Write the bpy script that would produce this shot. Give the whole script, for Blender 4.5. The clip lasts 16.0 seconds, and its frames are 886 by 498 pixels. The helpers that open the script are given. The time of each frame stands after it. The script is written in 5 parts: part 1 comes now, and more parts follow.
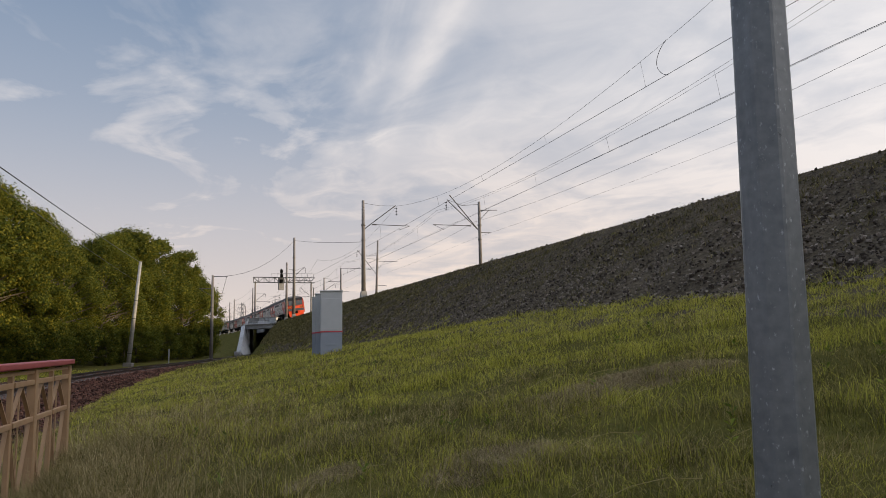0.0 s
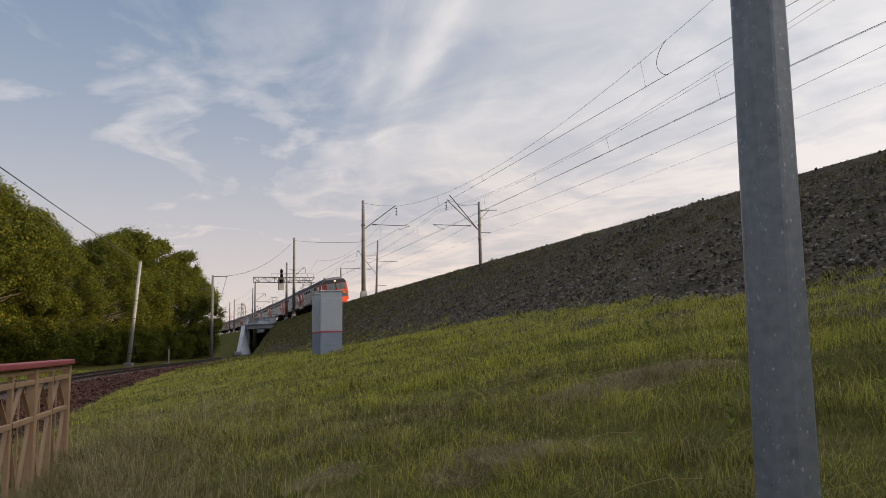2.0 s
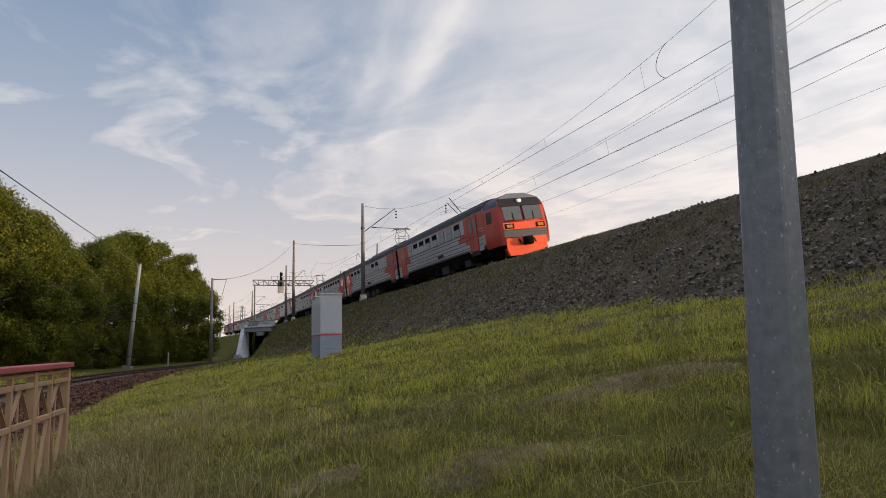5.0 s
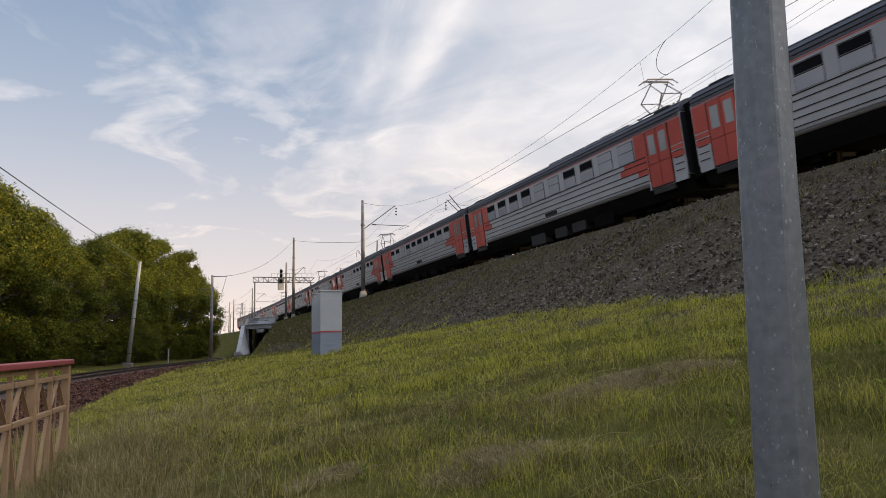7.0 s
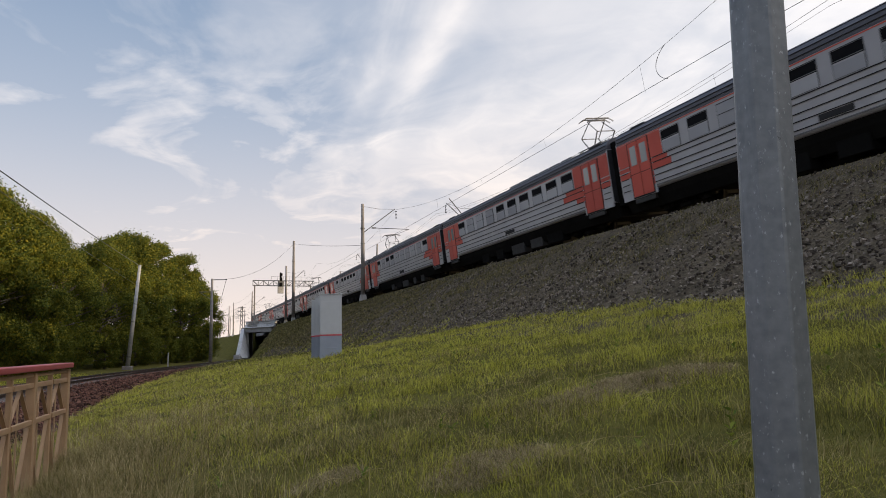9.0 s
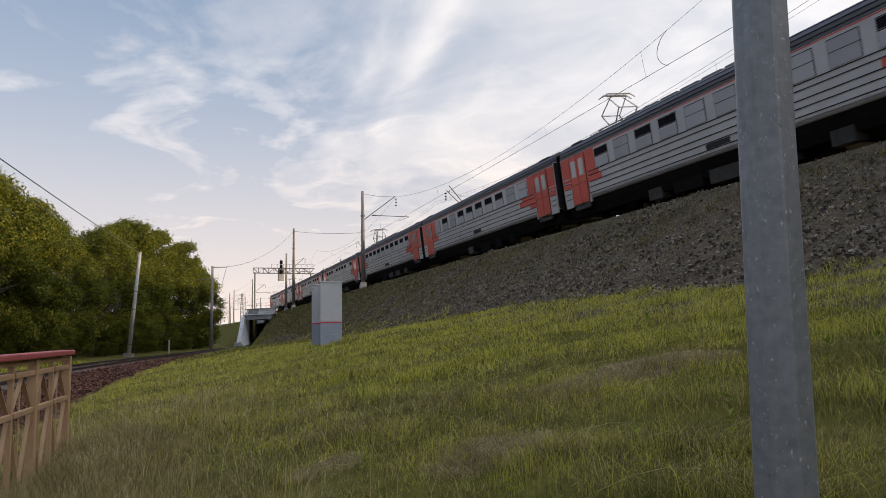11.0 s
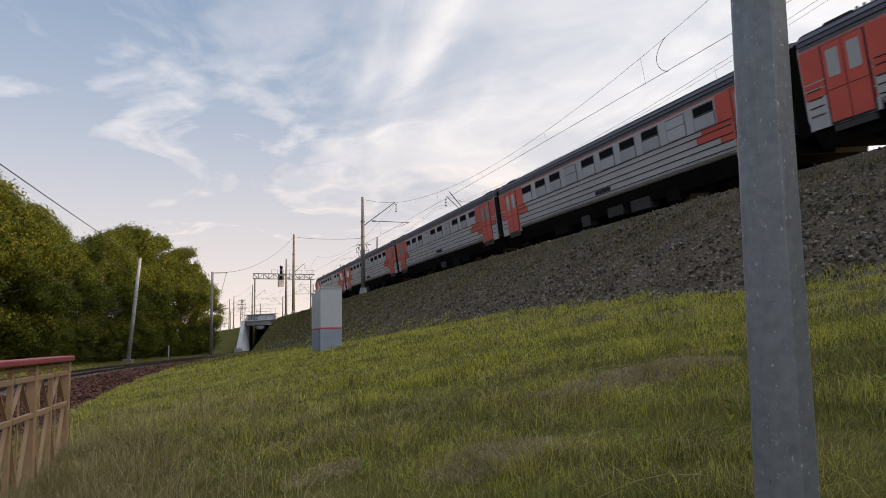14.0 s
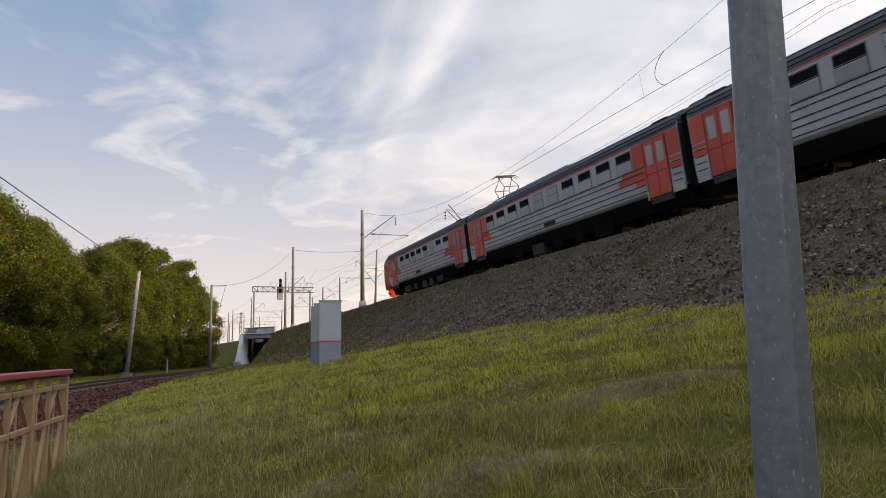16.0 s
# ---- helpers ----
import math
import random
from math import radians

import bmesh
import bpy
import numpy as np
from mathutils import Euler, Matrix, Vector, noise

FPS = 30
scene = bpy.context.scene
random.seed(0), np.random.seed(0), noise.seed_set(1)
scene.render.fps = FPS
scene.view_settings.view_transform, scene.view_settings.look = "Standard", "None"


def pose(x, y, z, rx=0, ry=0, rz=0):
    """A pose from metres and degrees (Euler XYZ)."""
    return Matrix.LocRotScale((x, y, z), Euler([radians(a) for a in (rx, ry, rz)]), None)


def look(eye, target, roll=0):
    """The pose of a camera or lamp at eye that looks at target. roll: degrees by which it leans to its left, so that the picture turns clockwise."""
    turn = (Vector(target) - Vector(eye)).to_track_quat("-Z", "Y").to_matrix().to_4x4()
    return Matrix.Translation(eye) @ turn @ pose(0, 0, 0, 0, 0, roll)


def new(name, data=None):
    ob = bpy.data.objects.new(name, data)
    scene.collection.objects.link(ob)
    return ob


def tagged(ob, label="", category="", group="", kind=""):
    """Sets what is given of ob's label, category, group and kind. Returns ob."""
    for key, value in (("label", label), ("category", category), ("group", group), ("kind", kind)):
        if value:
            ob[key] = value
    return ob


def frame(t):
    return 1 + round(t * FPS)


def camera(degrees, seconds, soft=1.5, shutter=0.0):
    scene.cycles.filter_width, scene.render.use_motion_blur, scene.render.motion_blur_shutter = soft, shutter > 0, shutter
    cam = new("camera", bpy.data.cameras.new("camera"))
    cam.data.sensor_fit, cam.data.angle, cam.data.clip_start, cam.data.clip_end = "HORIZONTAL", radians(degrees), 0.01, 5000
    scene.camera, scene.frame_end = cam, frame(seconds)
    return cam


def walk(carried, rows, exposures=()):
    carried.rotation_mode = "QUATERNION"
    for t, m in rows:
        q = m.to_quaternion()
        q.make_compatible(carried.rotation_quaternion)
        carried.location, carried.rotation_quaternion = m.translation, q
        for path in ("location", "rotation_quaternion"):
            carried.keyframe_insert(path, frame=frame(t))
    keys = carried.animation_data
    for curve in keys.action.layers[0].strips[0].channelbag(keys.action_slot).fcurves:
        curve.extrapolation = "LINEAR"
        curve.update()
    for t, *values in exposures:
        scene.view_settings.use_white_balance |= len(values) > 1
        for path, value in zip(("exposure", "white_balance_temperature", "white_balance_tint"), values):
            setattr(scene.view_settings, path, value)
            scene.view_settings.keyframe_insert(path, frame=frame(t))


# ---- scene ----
cam = camera(64.0, 16.0, soft=0.88, shutter=0.15)
EYE = 1.4                      # eye height over the grass at the camera
# seconds, tilt up in degrees, yaw in degrees: a hand-held phone that hardly moves
TILT = [(0.0, 7.46, 0.03), (0.5, 7.25, 0.02), (1.0, 7.46, 0.02), (1.5, 7.67, 0.02), (2.0, 7.46, 0.03), (2.5, 6.90, 0.02),
        (3.0, 7.39, 0.0), (3.5, 7.39, 0.0), (4.0, 7.67, 0.0), (5.2, 7.70, 0.0), (6.5, 7.74, 0.0), (7.0, 7.46, 0.0), (7.5, 7.43, 0.0),
        (8.0, 7.51, 0.0), (8.5, 7.51, 0.0), (9.0, 7.73, -0.01), (9.2, 7.26, 0.0), (10.3, 6.9, 0.0), (11.5, 6.64, 0.0), (12.0, 6.96, 0.0),
        (12.5, 7.32, 0.0), (13.0, 7.18, 0.0), (13.5, 7.09, 0.0), (14.0, 7.18, 0.0), (14.5, 7.37, 0.0), (15.0, 7.37, 0.0),
        (15.5, 8.09, -0.04), (16.0, 8.23, -0.05)]
walk(cam, [(t, pose(0, 0, EYE, 90 + tilt, 1.18, yaw)) for t, tilt, yaw in TILT], exposures=[(0.0, 0.03, 6790, 10.5), (4.2, 0.05, 6790, 10.5), (6.3, 0.32, 6840, 10.5), (9.0, 0.36, 6840, 10.5), (12.0, 0.38, 6840, 10.5), (16.0, 0.34, 6840, 10.5)])

# ---- light ----
SUN_AZ, SUN_EL = radians(99), radians(5.5)      # clockwise from +y; low, behind the embankment


def make_world():
    w = bpy.data.worlds.new("evening_sky")
    scene.world = w
    w.use_nodes = True
    nt = w.node_tree
    nt.nodes.clear()
    N, Lk = nt.nodes.new, nt.links.new

    def math_(op, a, b=None):
        n = N("ShaderNodeMath")
        n.operation = op
        if op == "MULTIPLY_ADD":
            n.inputs[2].default_value = 0.06
        for i, v in enumerate((a, b)):
            if v is None:
                continue
            if isinstance(v, (int, float)):
                n.inputs[i].default_value = v
            else:
                Lk(v, n.inputs[i])
        return n.outputs[0]

    def ramp(v, stops, mode="EASE"):
        n = N("ShaderNodeValToRGB")
        n.color_ramp.interpolation = mode
        while len(n.color_ramp.elements) < len(stops):
            n.color_ramp.elements.new(0.5)
        for e, (p, c) in zip(n.color_ramp.elements, stops):
            e.position, e.color = p, (*c, 1)
        Lk(v, n.inputs[0])
        return n.outputs[0]

    def mix(f, a, b):
        n = N("ShaderNodeMix")
        n.data_type = "RGBA"
        for s, v in ((0, f), (6, a), (7, b)):
            if isinstance(v, (int, float)):
                n.inputs[s].default_value = v
            elif isinstance(v, tuple):
                n.inputs[s].default_value = (*v, 1)
            else:
                Lk(v, n.inputs[s])
        return n.outputs[2]

    co = N("ShaderNodeTexCoord")
    sep = N("ShaderNodeSeparateXYZ")
    Lk(co.outputs["Generated"], sep.inputs[0])
    x, y, z = sep.outputs
    sky = N("ShaderNodeTexSky")
    sky.sky_type, sky.sun_disc = "NISHITA", False
    sky.sun_elevation, sky.sun_rotation = SUN_EL, SUN_AZ
    sky.air_density, sky.dust_density, sky.ozone_density = 1.0, 1.2, 3.0
    # cirrus on a flat layer high up, drawn out along one heading
    zz = math_("ADD", math_("MAXIMUM", z, 0.0), 0.07)
    px, py = math_("DIVIDE", x, zz), math_("DIVIDE", y, zz)
    com = N("ShaderNodeCombineXYZ")
    Lk(px, com.inputs[0]), Lk(py, com.inputs[1])
    rot = N("ShaderNodeMapping")
    rot.inputs["Rotation"].default_value = (0, 0, radians(-14.6))
    Lk(com.outputs[0], rot.inputs[0])

    def layer(scale, sx, sy, detail, dist, off):
        m = N("ShaderNodeMapping")
        m.inputs["Scale"].default_value = (sx, sy, 1)
        m.inputs["Location"].default_value = off
        Lk(rot.outputs[0], m.inputs[0])
        n = N("ShaderNodeTexNoise")
        n.inputs["Scale"].default_value, n.inputs["Detail"].default_value = scale, detail
        n.inputs["Roughness"].default_value, n.inputs["Distortion"].default_value = 0.55, dist
        Lk(m.outputs[0], n.inputs["Vector"])
        return n.outputs["Fac"]

    sep2 = N("ShaderNodeSeparateXYZ")
    Lk(rot.outputs[0], sep2.inputs[0])
    wob = layer(1.0, 0.9, 0.9, 5, 0.4, (7.0, 2.0, 0))
    across = math_("ADD", sep2.outputs[0], math_("MULTIPLY", math_("SUBTRACT", wob, 0.5), 0.22))

    def band(centre, width, gain):
        """A drawn-out streak of cirrus at a distance across the drift."""
        d = math_("DIVIDE", math_("SUBTRACT", across, centre), width)
        return math_("MULTIPLY", math_("EXPONENT", math_("MULTIPLY", math_("MULTIPLY", d, d), -1.0)), gain)

    fibre = ramp(layer(1.0, 3.4, 0.9, 4, 0.8, (3.2, 1.0, 0)), [(0.30, (0.25, 0.25, 0.25)), (0.68, (1, 1, 1))])
    streak = math_("ADD", math_("ADD", band(0.485, 0.055, 0.42), band(0.325, 0.045, 0.34)), math_("ADD", band(0.41, 0.20, 0.20), band(0.70, 0.07, 0.16)))
    streak = math_("MULTIPLY", math_("MULTIPLY", streak, fibre), ramp(z, [(0.20, (0, 0, 0)), (0.36, (1, 1, 1))]))
    patch = ramp(layer(1.0, 1.3, 1.0, 9, 0.9, (2.6, 4.4, 0)), [(0.38, (0, 0, 0)), (0.60, (1, 1, 1))])
    wisp = ramp(layer(1.0, 3.2, 2.4, 9, 1.4, (5.1, 0.3, 0)), [(0.36, (0, 0, 0)), (0.80, (1, 1, 1))])
    patch = math_("ADD", math_("MULTIPLY", patch, 0.62), math_("MULTIPLY", wisp, 0.38))
    side = ramp(math_("MULTIPLY_ADD", across, 0.5), [(0.0, (0.0, 0.0, 0.0)), (0.20, (0.24, 0.24, 0.24)), (0.46, (0.80, 0.80, 0.80)), (0.7, (1, 1, 1))], "LINEAR")
    patch = math_("MULTIPLY", patch, ramp(z, [(0.26, (0.88, 0.88, 0.88)), (0.52, (0.34, 0.34, 0.34))]))
    cover = math_("MINIMUM", math_("ADD", streak, math_("MAXIMUM", patch, math_("ADD", math_("MULTIPLY", side, 0.66), math_("MULTIPLY", patch, 0.55)))), 1.0)
    # nearness to the sun's side
    sd = N("ShaderNodeVectorMath")
    sd.operation = "DOT_PRODUCT"
    Lk(co.outputs["Generated"], sd.inputs[0])
    sd.inputs[1].default_value = (math.sin(SUN_AZ) * math.cos(SUN_EL), math.cos(SUN_AZ) * math.cos(SUN_EL), math.sin(SUN_EL))
    glow = ramp(sd.outputs["Value"], [(0.0, (0, 0, 0)), (0.68, (1, 1, 1))], "LINEAR")
    cloud = mix(glow, (0.71, 0.71, 0.75), (0.91, 0.905, 0.94))
    low = ramp(z, [(0.0, (1, 1, 1)), (0.36, (0, 0, 0))])
    veil = ramp(z, [(0.0, (1, 1, 1)), (0.30, (0.34, 0.34, 0.34)), (0.50, (0, 0, 0))], "LINEAR")
    cover = math_("MAXIMUM", cover, math_("MULTIPLY", veil, 0.9))
    cover = math_("MAXIMUM", cover, math_("MULTIPLY", glow, 0.85))
    warm = mix(glow, (0.87, 0.73, 0.65), (1.03, 0.945, 0.895))
    cloud = mix(math_("MULTIPLY", low, 0.85), cloud, warm)
    sc = N("ShaderNodeMix")
    sc.data_type, sc.blend_type = "RGBA", "MULTIPLY"
    sc.inputs[0].default_value = 1.0
    Lk(sky.outputs[0], sc.inputs[6])
    sc.inputs[7].default_value = (0.085, 0.095, 0.105, 1)
    base = mix(0.8, sc.outputs[2], (0.20, 0.305, 0.475))
    bg = N("ShaderNodeBackground")
    bg.inputs[1].default_value = 1.0
    # a veiled sky is brighter overhead than near the horizon, and brightest round the sun
    high = ramp(z, [(0.46, (0, 0, 0)), (0.95, (1, 1, 1))])
    near = ramp(sd.outputs["Value"], [(0.86, (0, 0, 0)), (1.0, (1, 1, 1))])
    Lk(math_("ADD", math_("ADD", math_("MULTIPLY", high, 1.8), 1.0), math_("MULTIPLY", near, 1.5)), bg.inputs[1])
    Lk(mix(cover, base, cloud), bg.inputs[0])
    out = N("ShaderNodeOutputWorld")
    Lk(bg.outputs[0], out.inputs[0])


make_world()
sun = new("sun", bpy.data.lights.new("sun", "SUN"))
sun.data.energy, sun.data.angle, sun.data.color = 4.0, radians(3), (1.0, 0.76, 0.42)
sun.matrix_world = look((math.sin(SUN_AZ) * 200, math.cos(SUN_AZ) * 200, math.tan(SUN_EL) * 200), (0, 0, 0))


# ---- materials ----
def mat(name, a, b, scale=8.0, rough=0.8, metal=0.0, bump=0.0, big=0.6, rnd=0.0, island=0.0, spec=0.5, stain=None):
    """Two colours mixed by fine and coarse noise, with relief; rnd and island vary it from piece to piece."""
    m = bpy.data.materials.new(name)
    m.use_nodes = True
    nt = m.node_tree
    N, Lk = nt.nodes.new, nt.links.new
    p = nt.nodes["Principled BSDF"]
    co = N("ShaderNodeTexCoord")
    fine, coarse = N("ShaderNodeTexNoise"), N("ShaderNodeTexNoise")
    fine.inputs["Scale"].default_value, fine.inputs["Detail"].default_value = scale, 8
    coarse.inputs["Scale"].default_value, coarse.inputs["Detail"].default_value = scale * 0.09, 4
    for n in (fine, coarse):
        Lk(co.outputs["Object"], n.inputs["Vector"])
    mx = N("ShaderNodeMix")
    mx.inputs[0].default_value = big
    Lk(fine.outputs["Fac"], mx.inputs[2]), Lk(coarse.outputs["Fac"], mx.inputs[3])
    fac = mx.outputs[0]
    if rnd or island:
        src = N("ShaderNodeObjectInfo").outputs["Random"] if rnd else N("ShaderNodeNewGeometry").outputs["Random Per Island"]
        ad = N("ShaderNodeMath")
        ad.operation = "MULTIPLY_ADD"
        ad.inputs[1].default_value = rnd or island
        Lk(src, ad.inputs[0]), Lk(fac, ad.inputs[2])
        sb = N("ShaderNodeMath")
        sb.operation = "SUBTRACT"
        sb.inputs[1].default_value = (rnd or island) / 2
        Lk(ad.outputs[0], sb.inputs[0])
        fac = sb.outputs[0]
    r = N("ShaderNodeValToRGB")
    r.color_ramp.elements[0].position, r.color_ramp.elements[0].color = 0.3, (*a, 1)
    r.color_ramp.elements[1].position, r.color_ramp.elements[1].color = 0.7, (*b, 1)
    if stain:
        e = r.color_ramp.elements.new(0.76)
        e.color = (*stain, 1)
    Lk(fac, r.inputs[0]), Lk(r.outputs[0], p.inputs["Base Color"])
    p.inputs["Roughness"].default_value, p.inputs["Metallic"].default_value = rough, metal
    p.inputs["Specular IOR Level"].default_value = spec
    if bump:
        bn = N("ShaderNodeBump")
        bn.inputs["Strength"].default_value, bn.inputs["Distance"].default_value = min(1.0, bump * 10), bump
        Lk(fine.outputs["Fac"], bn.inputs["Height"]), Lk(bn.outputs[0], p.inputs["Normal"])
    return m


def leafy(name, a, b, c, through_light=0.35):
    """Thin green blades: three hues from piece to piece, some light let through."""
    m = bpy.data.materials.new(name)
    m.use_nodes = True
    nt = m.node_tree
    N, Lk = nt.nodes.new, nt.links.new
    p = nt.nodes["Principled BSDF"]
    geo, co, no = N("ShaderNodeNewGeometry"), N("ShaderNodeTexCoord"), N("ShaderNodeTexNoise")
    no.inputs["Scale"].default_value, no.inputs["Detail"].default_value = 1.7, 7
    no.inputs["Roughness"].default_value = 0.66
    Lk(co.outputs["Object"], no.inputs["Vector"])
    mx = N("ShaderNodeMix")
    mx.inputs[0].default_value = 0.60
    Lk(geo.outputs["Random Per Island"], mx.inputs[2]), Lk(no.outputs["Fac"], mx.inputs[3])
    r = N("ShaderNodeValToRGB")
    r.color_ramp.elements[0].position, r.color_ramp.elements[0].color = 0.25, (*a, 1)
    r.color_ramp.elements[1].position, r.color_ramp.elements[1].color = 0.78, (*c, 1)
    e = r.color_ramp.elements.new(0.52)
    e.color = (*b, 1)
    Lk(mx.outputs[0], r.inputs[0]), Lk(r.outputs[0], p.inputs["Base Color"])
    p.inputs["Roughness"].default_value, p.inputs["Specular IOR Level"].default_value = 0.8, 0.12
    tr = N("ShaderNodeBsdfTranslucent")
    Lk(r.outputs[0], tr.inputs[0])
    ms = N("ShaderNodeMixShader")
    ms.inputs[0].default_value = through_light
    Lk(p.outputs[0], ms.inputs[1]), Lk(tr.outputs[0], ms.inputs[2])
    Lk(ms.outputs[0], nt.nodes["Material Output"].inputs[0])
    return m


def glass_dark(name, tint, rough=0.08):
    m = mat(name, tint, tuple(v * 1.3 for v in tint), 3, rough, 0.0, spec=0.8)
    return m


def glow_mat(name, col, power):
    m = bpy.data.materials.new(name)
    m.use_nodes = True
    p = m.node_tree.nodes["Principled BSDF"]
    p.inputs["Base Color"].default_value = (*col, 1)
    p.inputs["Emission Color"].default_value = (*col, 1)
    p.inputs["Emission Strength"].default_value = power
    return m


M_SOIL = mat("meadow_soil", (0.028, 0.026, 0.007), (0.11, 0.100, 0.024), 14, 1.0, bump=0.05, spec=0.03)
M_BANK = mat("cinder_slope", (0.030, 0.024, 0.017), (0.120, 0.096, 0.068), 9, 1.0, bump=0.12, big=0.4, spec=0.03)
M_STONE = mat("bank_stone", (0.042, 0.034, 0.028), (0.215, 0.182, 0.152), 6, 1.0, bump=0.02, island=0.7, spec=0.05)
M_BALLAST = mat("rusty_ballast", (0.038, 0.021, 0.016), (0.095, 0.050, 0.038), 22, 1.0, spec=0.05, bump=0.06, big=0.2)
M_BALSTONE = mat("rusty_ballast_stone", (0.036, 0.019, 0.015), (0.145, 0.072, 0.052), 6, 1.0, island=0.8, spec=0.05)
M_RAIL = mat("rail_steel", (0.025, 0.016, 0.013), (0.06, 0.036, 0.028), 12, 0.6, 0.6)
M_RAILTOP = mat("polished_rail_head", (0.55, 0.55, 0.56), (0.7, 0.7, 0.7), 30, 0.25, 1.0)
M_SLEEPER = mat("stained_sleeper", (0.05, 0.04, 0.035), (0.12, 0.10, 0.09), 12, 0.9, bump=0.01)
M_CONC = mat("weathered_concrete", (0.17, 0.165, 0.16), (0.38, 0.37, 0.36), 5, 0.9, bump=0.01, stain=(0.14, 0.13, 0.12))
M_POLE = mat("pole_concrete", (0.095, 0.085, 0.078), (0.21, 0.19, 0.178), 4, 0.9, bump=0.004)
M_WING = mat("pale_painted_concrete", (0.42, 0.42, 0.43), (0.66, 0.66, 0.67), 3, 0.85, bump=0.01)
M_WALL = mat("stained_pale_concrete", (0.20, 0.20, 0.205), (0.44, 0.44, 0.45), 1.6, 0.9, bump=0.02, big=0.45, stain=(0.22, 0.21, 0.2))
M_STEEL = mat("dark_galvanised_steel", (0.06, 0.06, 0.065), (0.14, 0.14, 0.145), 10, 0.6, 0.5)
M_WIRE = mat("wire", (0.03, 0.03, 0.035), (0.07, 0.07, 0.075), 5, 0.5, 0.6)


def galvanised():
    """Dull zinc: upright streaks, small pale specks and a few dark dents."""
    m = mat("galvanised_pole", (0.105, 0.115, 0.125), (0.19, 0.20, 0.21), 26, 0.5, 0.3, bump=0.001, big=0.3)
    nt = m.node_tree
    N, Lk = nt.nodes.new, nt.links.new
    p = nt.nodes["Principled BSDF"]
    old = p.inputs["Base Color"].links[0].from_socket
    co = N("ShaderNodeTexCoord")

    def speck(scale, stretch, lo, hi):
        mp_, n, r = N("ShaderNodeMapping"), N("ShaderNodeTexNoise"), N("ShaderNodeValToRGB")
        mp_.inputs["Scale"].default_value = (1, 1, stretch)
        n.inputs["Scale"].default_value, n.inputs["Detail"].default_value, n.inputs["Roughness"].default_value = scale, 5, 0.6
        Lk(co.outputs["Object"], mp_.inputs[0]), Lk(mp_.outputs[0], n.inputs["Vector"]), Lk(n.outputs["Fac"], r.inputs[0])
        r.color_ramp.elements[0].position, r.color_ramp.elements[1].position = lo, hi
        return r.outputs[0]

    def over(fac, under, colour):
        x = N("ShaderNodeMix")
        x.data_type = "RGBA"
        Lk(fac, x.inputs[0]), Lk(under, x.inputs[6])
        x.inputs[7].default_value = (*colour, 1)
        return x.outputs[2]

    col = over(speck(7, 0.12, 0.55, 0.95), old, (0.27, 0.285, 0.30))
    col = over(speck(75, 0.6, 0.62, 0.70), col, (0.33, 0.345, 0.36))
    col = over(speck(16, 0.8, 0.70, 0.73), col, (0.05, 0.052, 0.055))
    Lk(col, p.inputs["Base Color"])
    return m


M_GALV = galvanised()
M_CAB = mat("cabinet_paint", (0.36, 0.37, 0.38), (0.45, 0.46, 0.47), 3, 0.5)
M_CABLOW = mat("cabinet_plinth_paint", (0.20, 0.23, 0.28), (0.27, 0.30, 0.35), 3, 0.5)
M_RED = mat("train_red", (0.37, 0.050, 0.034), (0.51, 0.080, 0.054), 1.5, 0.5, rnd=0.2, spec=0.3)
M_ORANGE = mat("cab_orange", (0.70, 0.062, 0.012), (0.80, 0.085, 0.016), 2, 0.4)
M_GREY = mat("train_grey", (0.27, 0.27, 0.29), (0.385, 0.385, 0.405), 1.2, 0.38, rnd=0.2, spec=0.5)
M_GREYD = mat("train_dark_grey", (0.09, 0.092, 0.10), (0.14, 0.145, 0.155), 2, 0.5)
M_ROOF = mat("train_roof", (0.04, 0.04, 0.052), (0.075, 0.075, 0.096), 2, 0.6)
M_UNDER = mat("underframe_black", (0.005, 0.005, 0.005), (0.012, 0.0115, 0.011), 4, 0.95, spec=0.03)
M_UBOX = mat("underframe_box_grey", (0.022, 0.022, 0.022), (0.06, 0.058, 0.056), 4, 0.85, spec=0.2)
# near-black trim paint; on ribs and door surrounds it stands in for shade
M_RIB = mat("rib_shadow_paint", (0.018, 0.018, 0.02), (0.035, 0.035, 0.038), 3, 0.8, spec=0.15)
M_WINDOW = mat("car_window_glass", (0.24, 0.245, 0.265), (0.37, 0.375, 0.395), 0.7, 0.35, spec=0.12, rnd=0.35)
# near-black plate colour for the shaded car inside behind open vents
M_VENT_SHADE = mat("open_vent_shade", (0.006, 0.006, 0.007), (0.012, 0.012, 0.014), 4, 0.9, spec=0.05)
M_WSCREEN = glass_dark("windscreen_glass", (0.05, 0.055, 0.06))
M_FENCE = mat("fence_cream_paint", (0.25, 0.150, 0.078), (0.36, 0.225, 0.122), 9, 0.7, stain=(0.17, 0.085, 0.05))
M_FRED = mat("handrail_red_paint", (0.22, 0.034, 0.036), (0.32, 0.058, 0.058), 7, 0.6, stain=(0.2, 0.06, 0.05))
M_CABRED = mat("red_stripe_paint", (0.5, 0.04, 0.06), (0.6, 0.06, 0.08), 4, 0.5)
M_BARK = mat("bark", (0.05, 0.04, 0.03), (0.12, 0.10, 0.08), 6, 0.95, bump=0.03)
M_LEAF = leafy("tree_leaves", (0.030, 0.050, 0.011), (0.095, 0.112, 0.017), (0.25, 0.215, 0.024), 0.42)
M_GRASS = leafy("grass_blades", (0.022, 0.027, 0.006), (0.11, 0.105, 0.024), (0.38, 0.31, 0.12))
M_FRESH = leafy("fresh_grass_blades", (0.23, 0.222, 0.030), (0.39, 0.375, 0.056), (0.60, 0.545, 0.13))
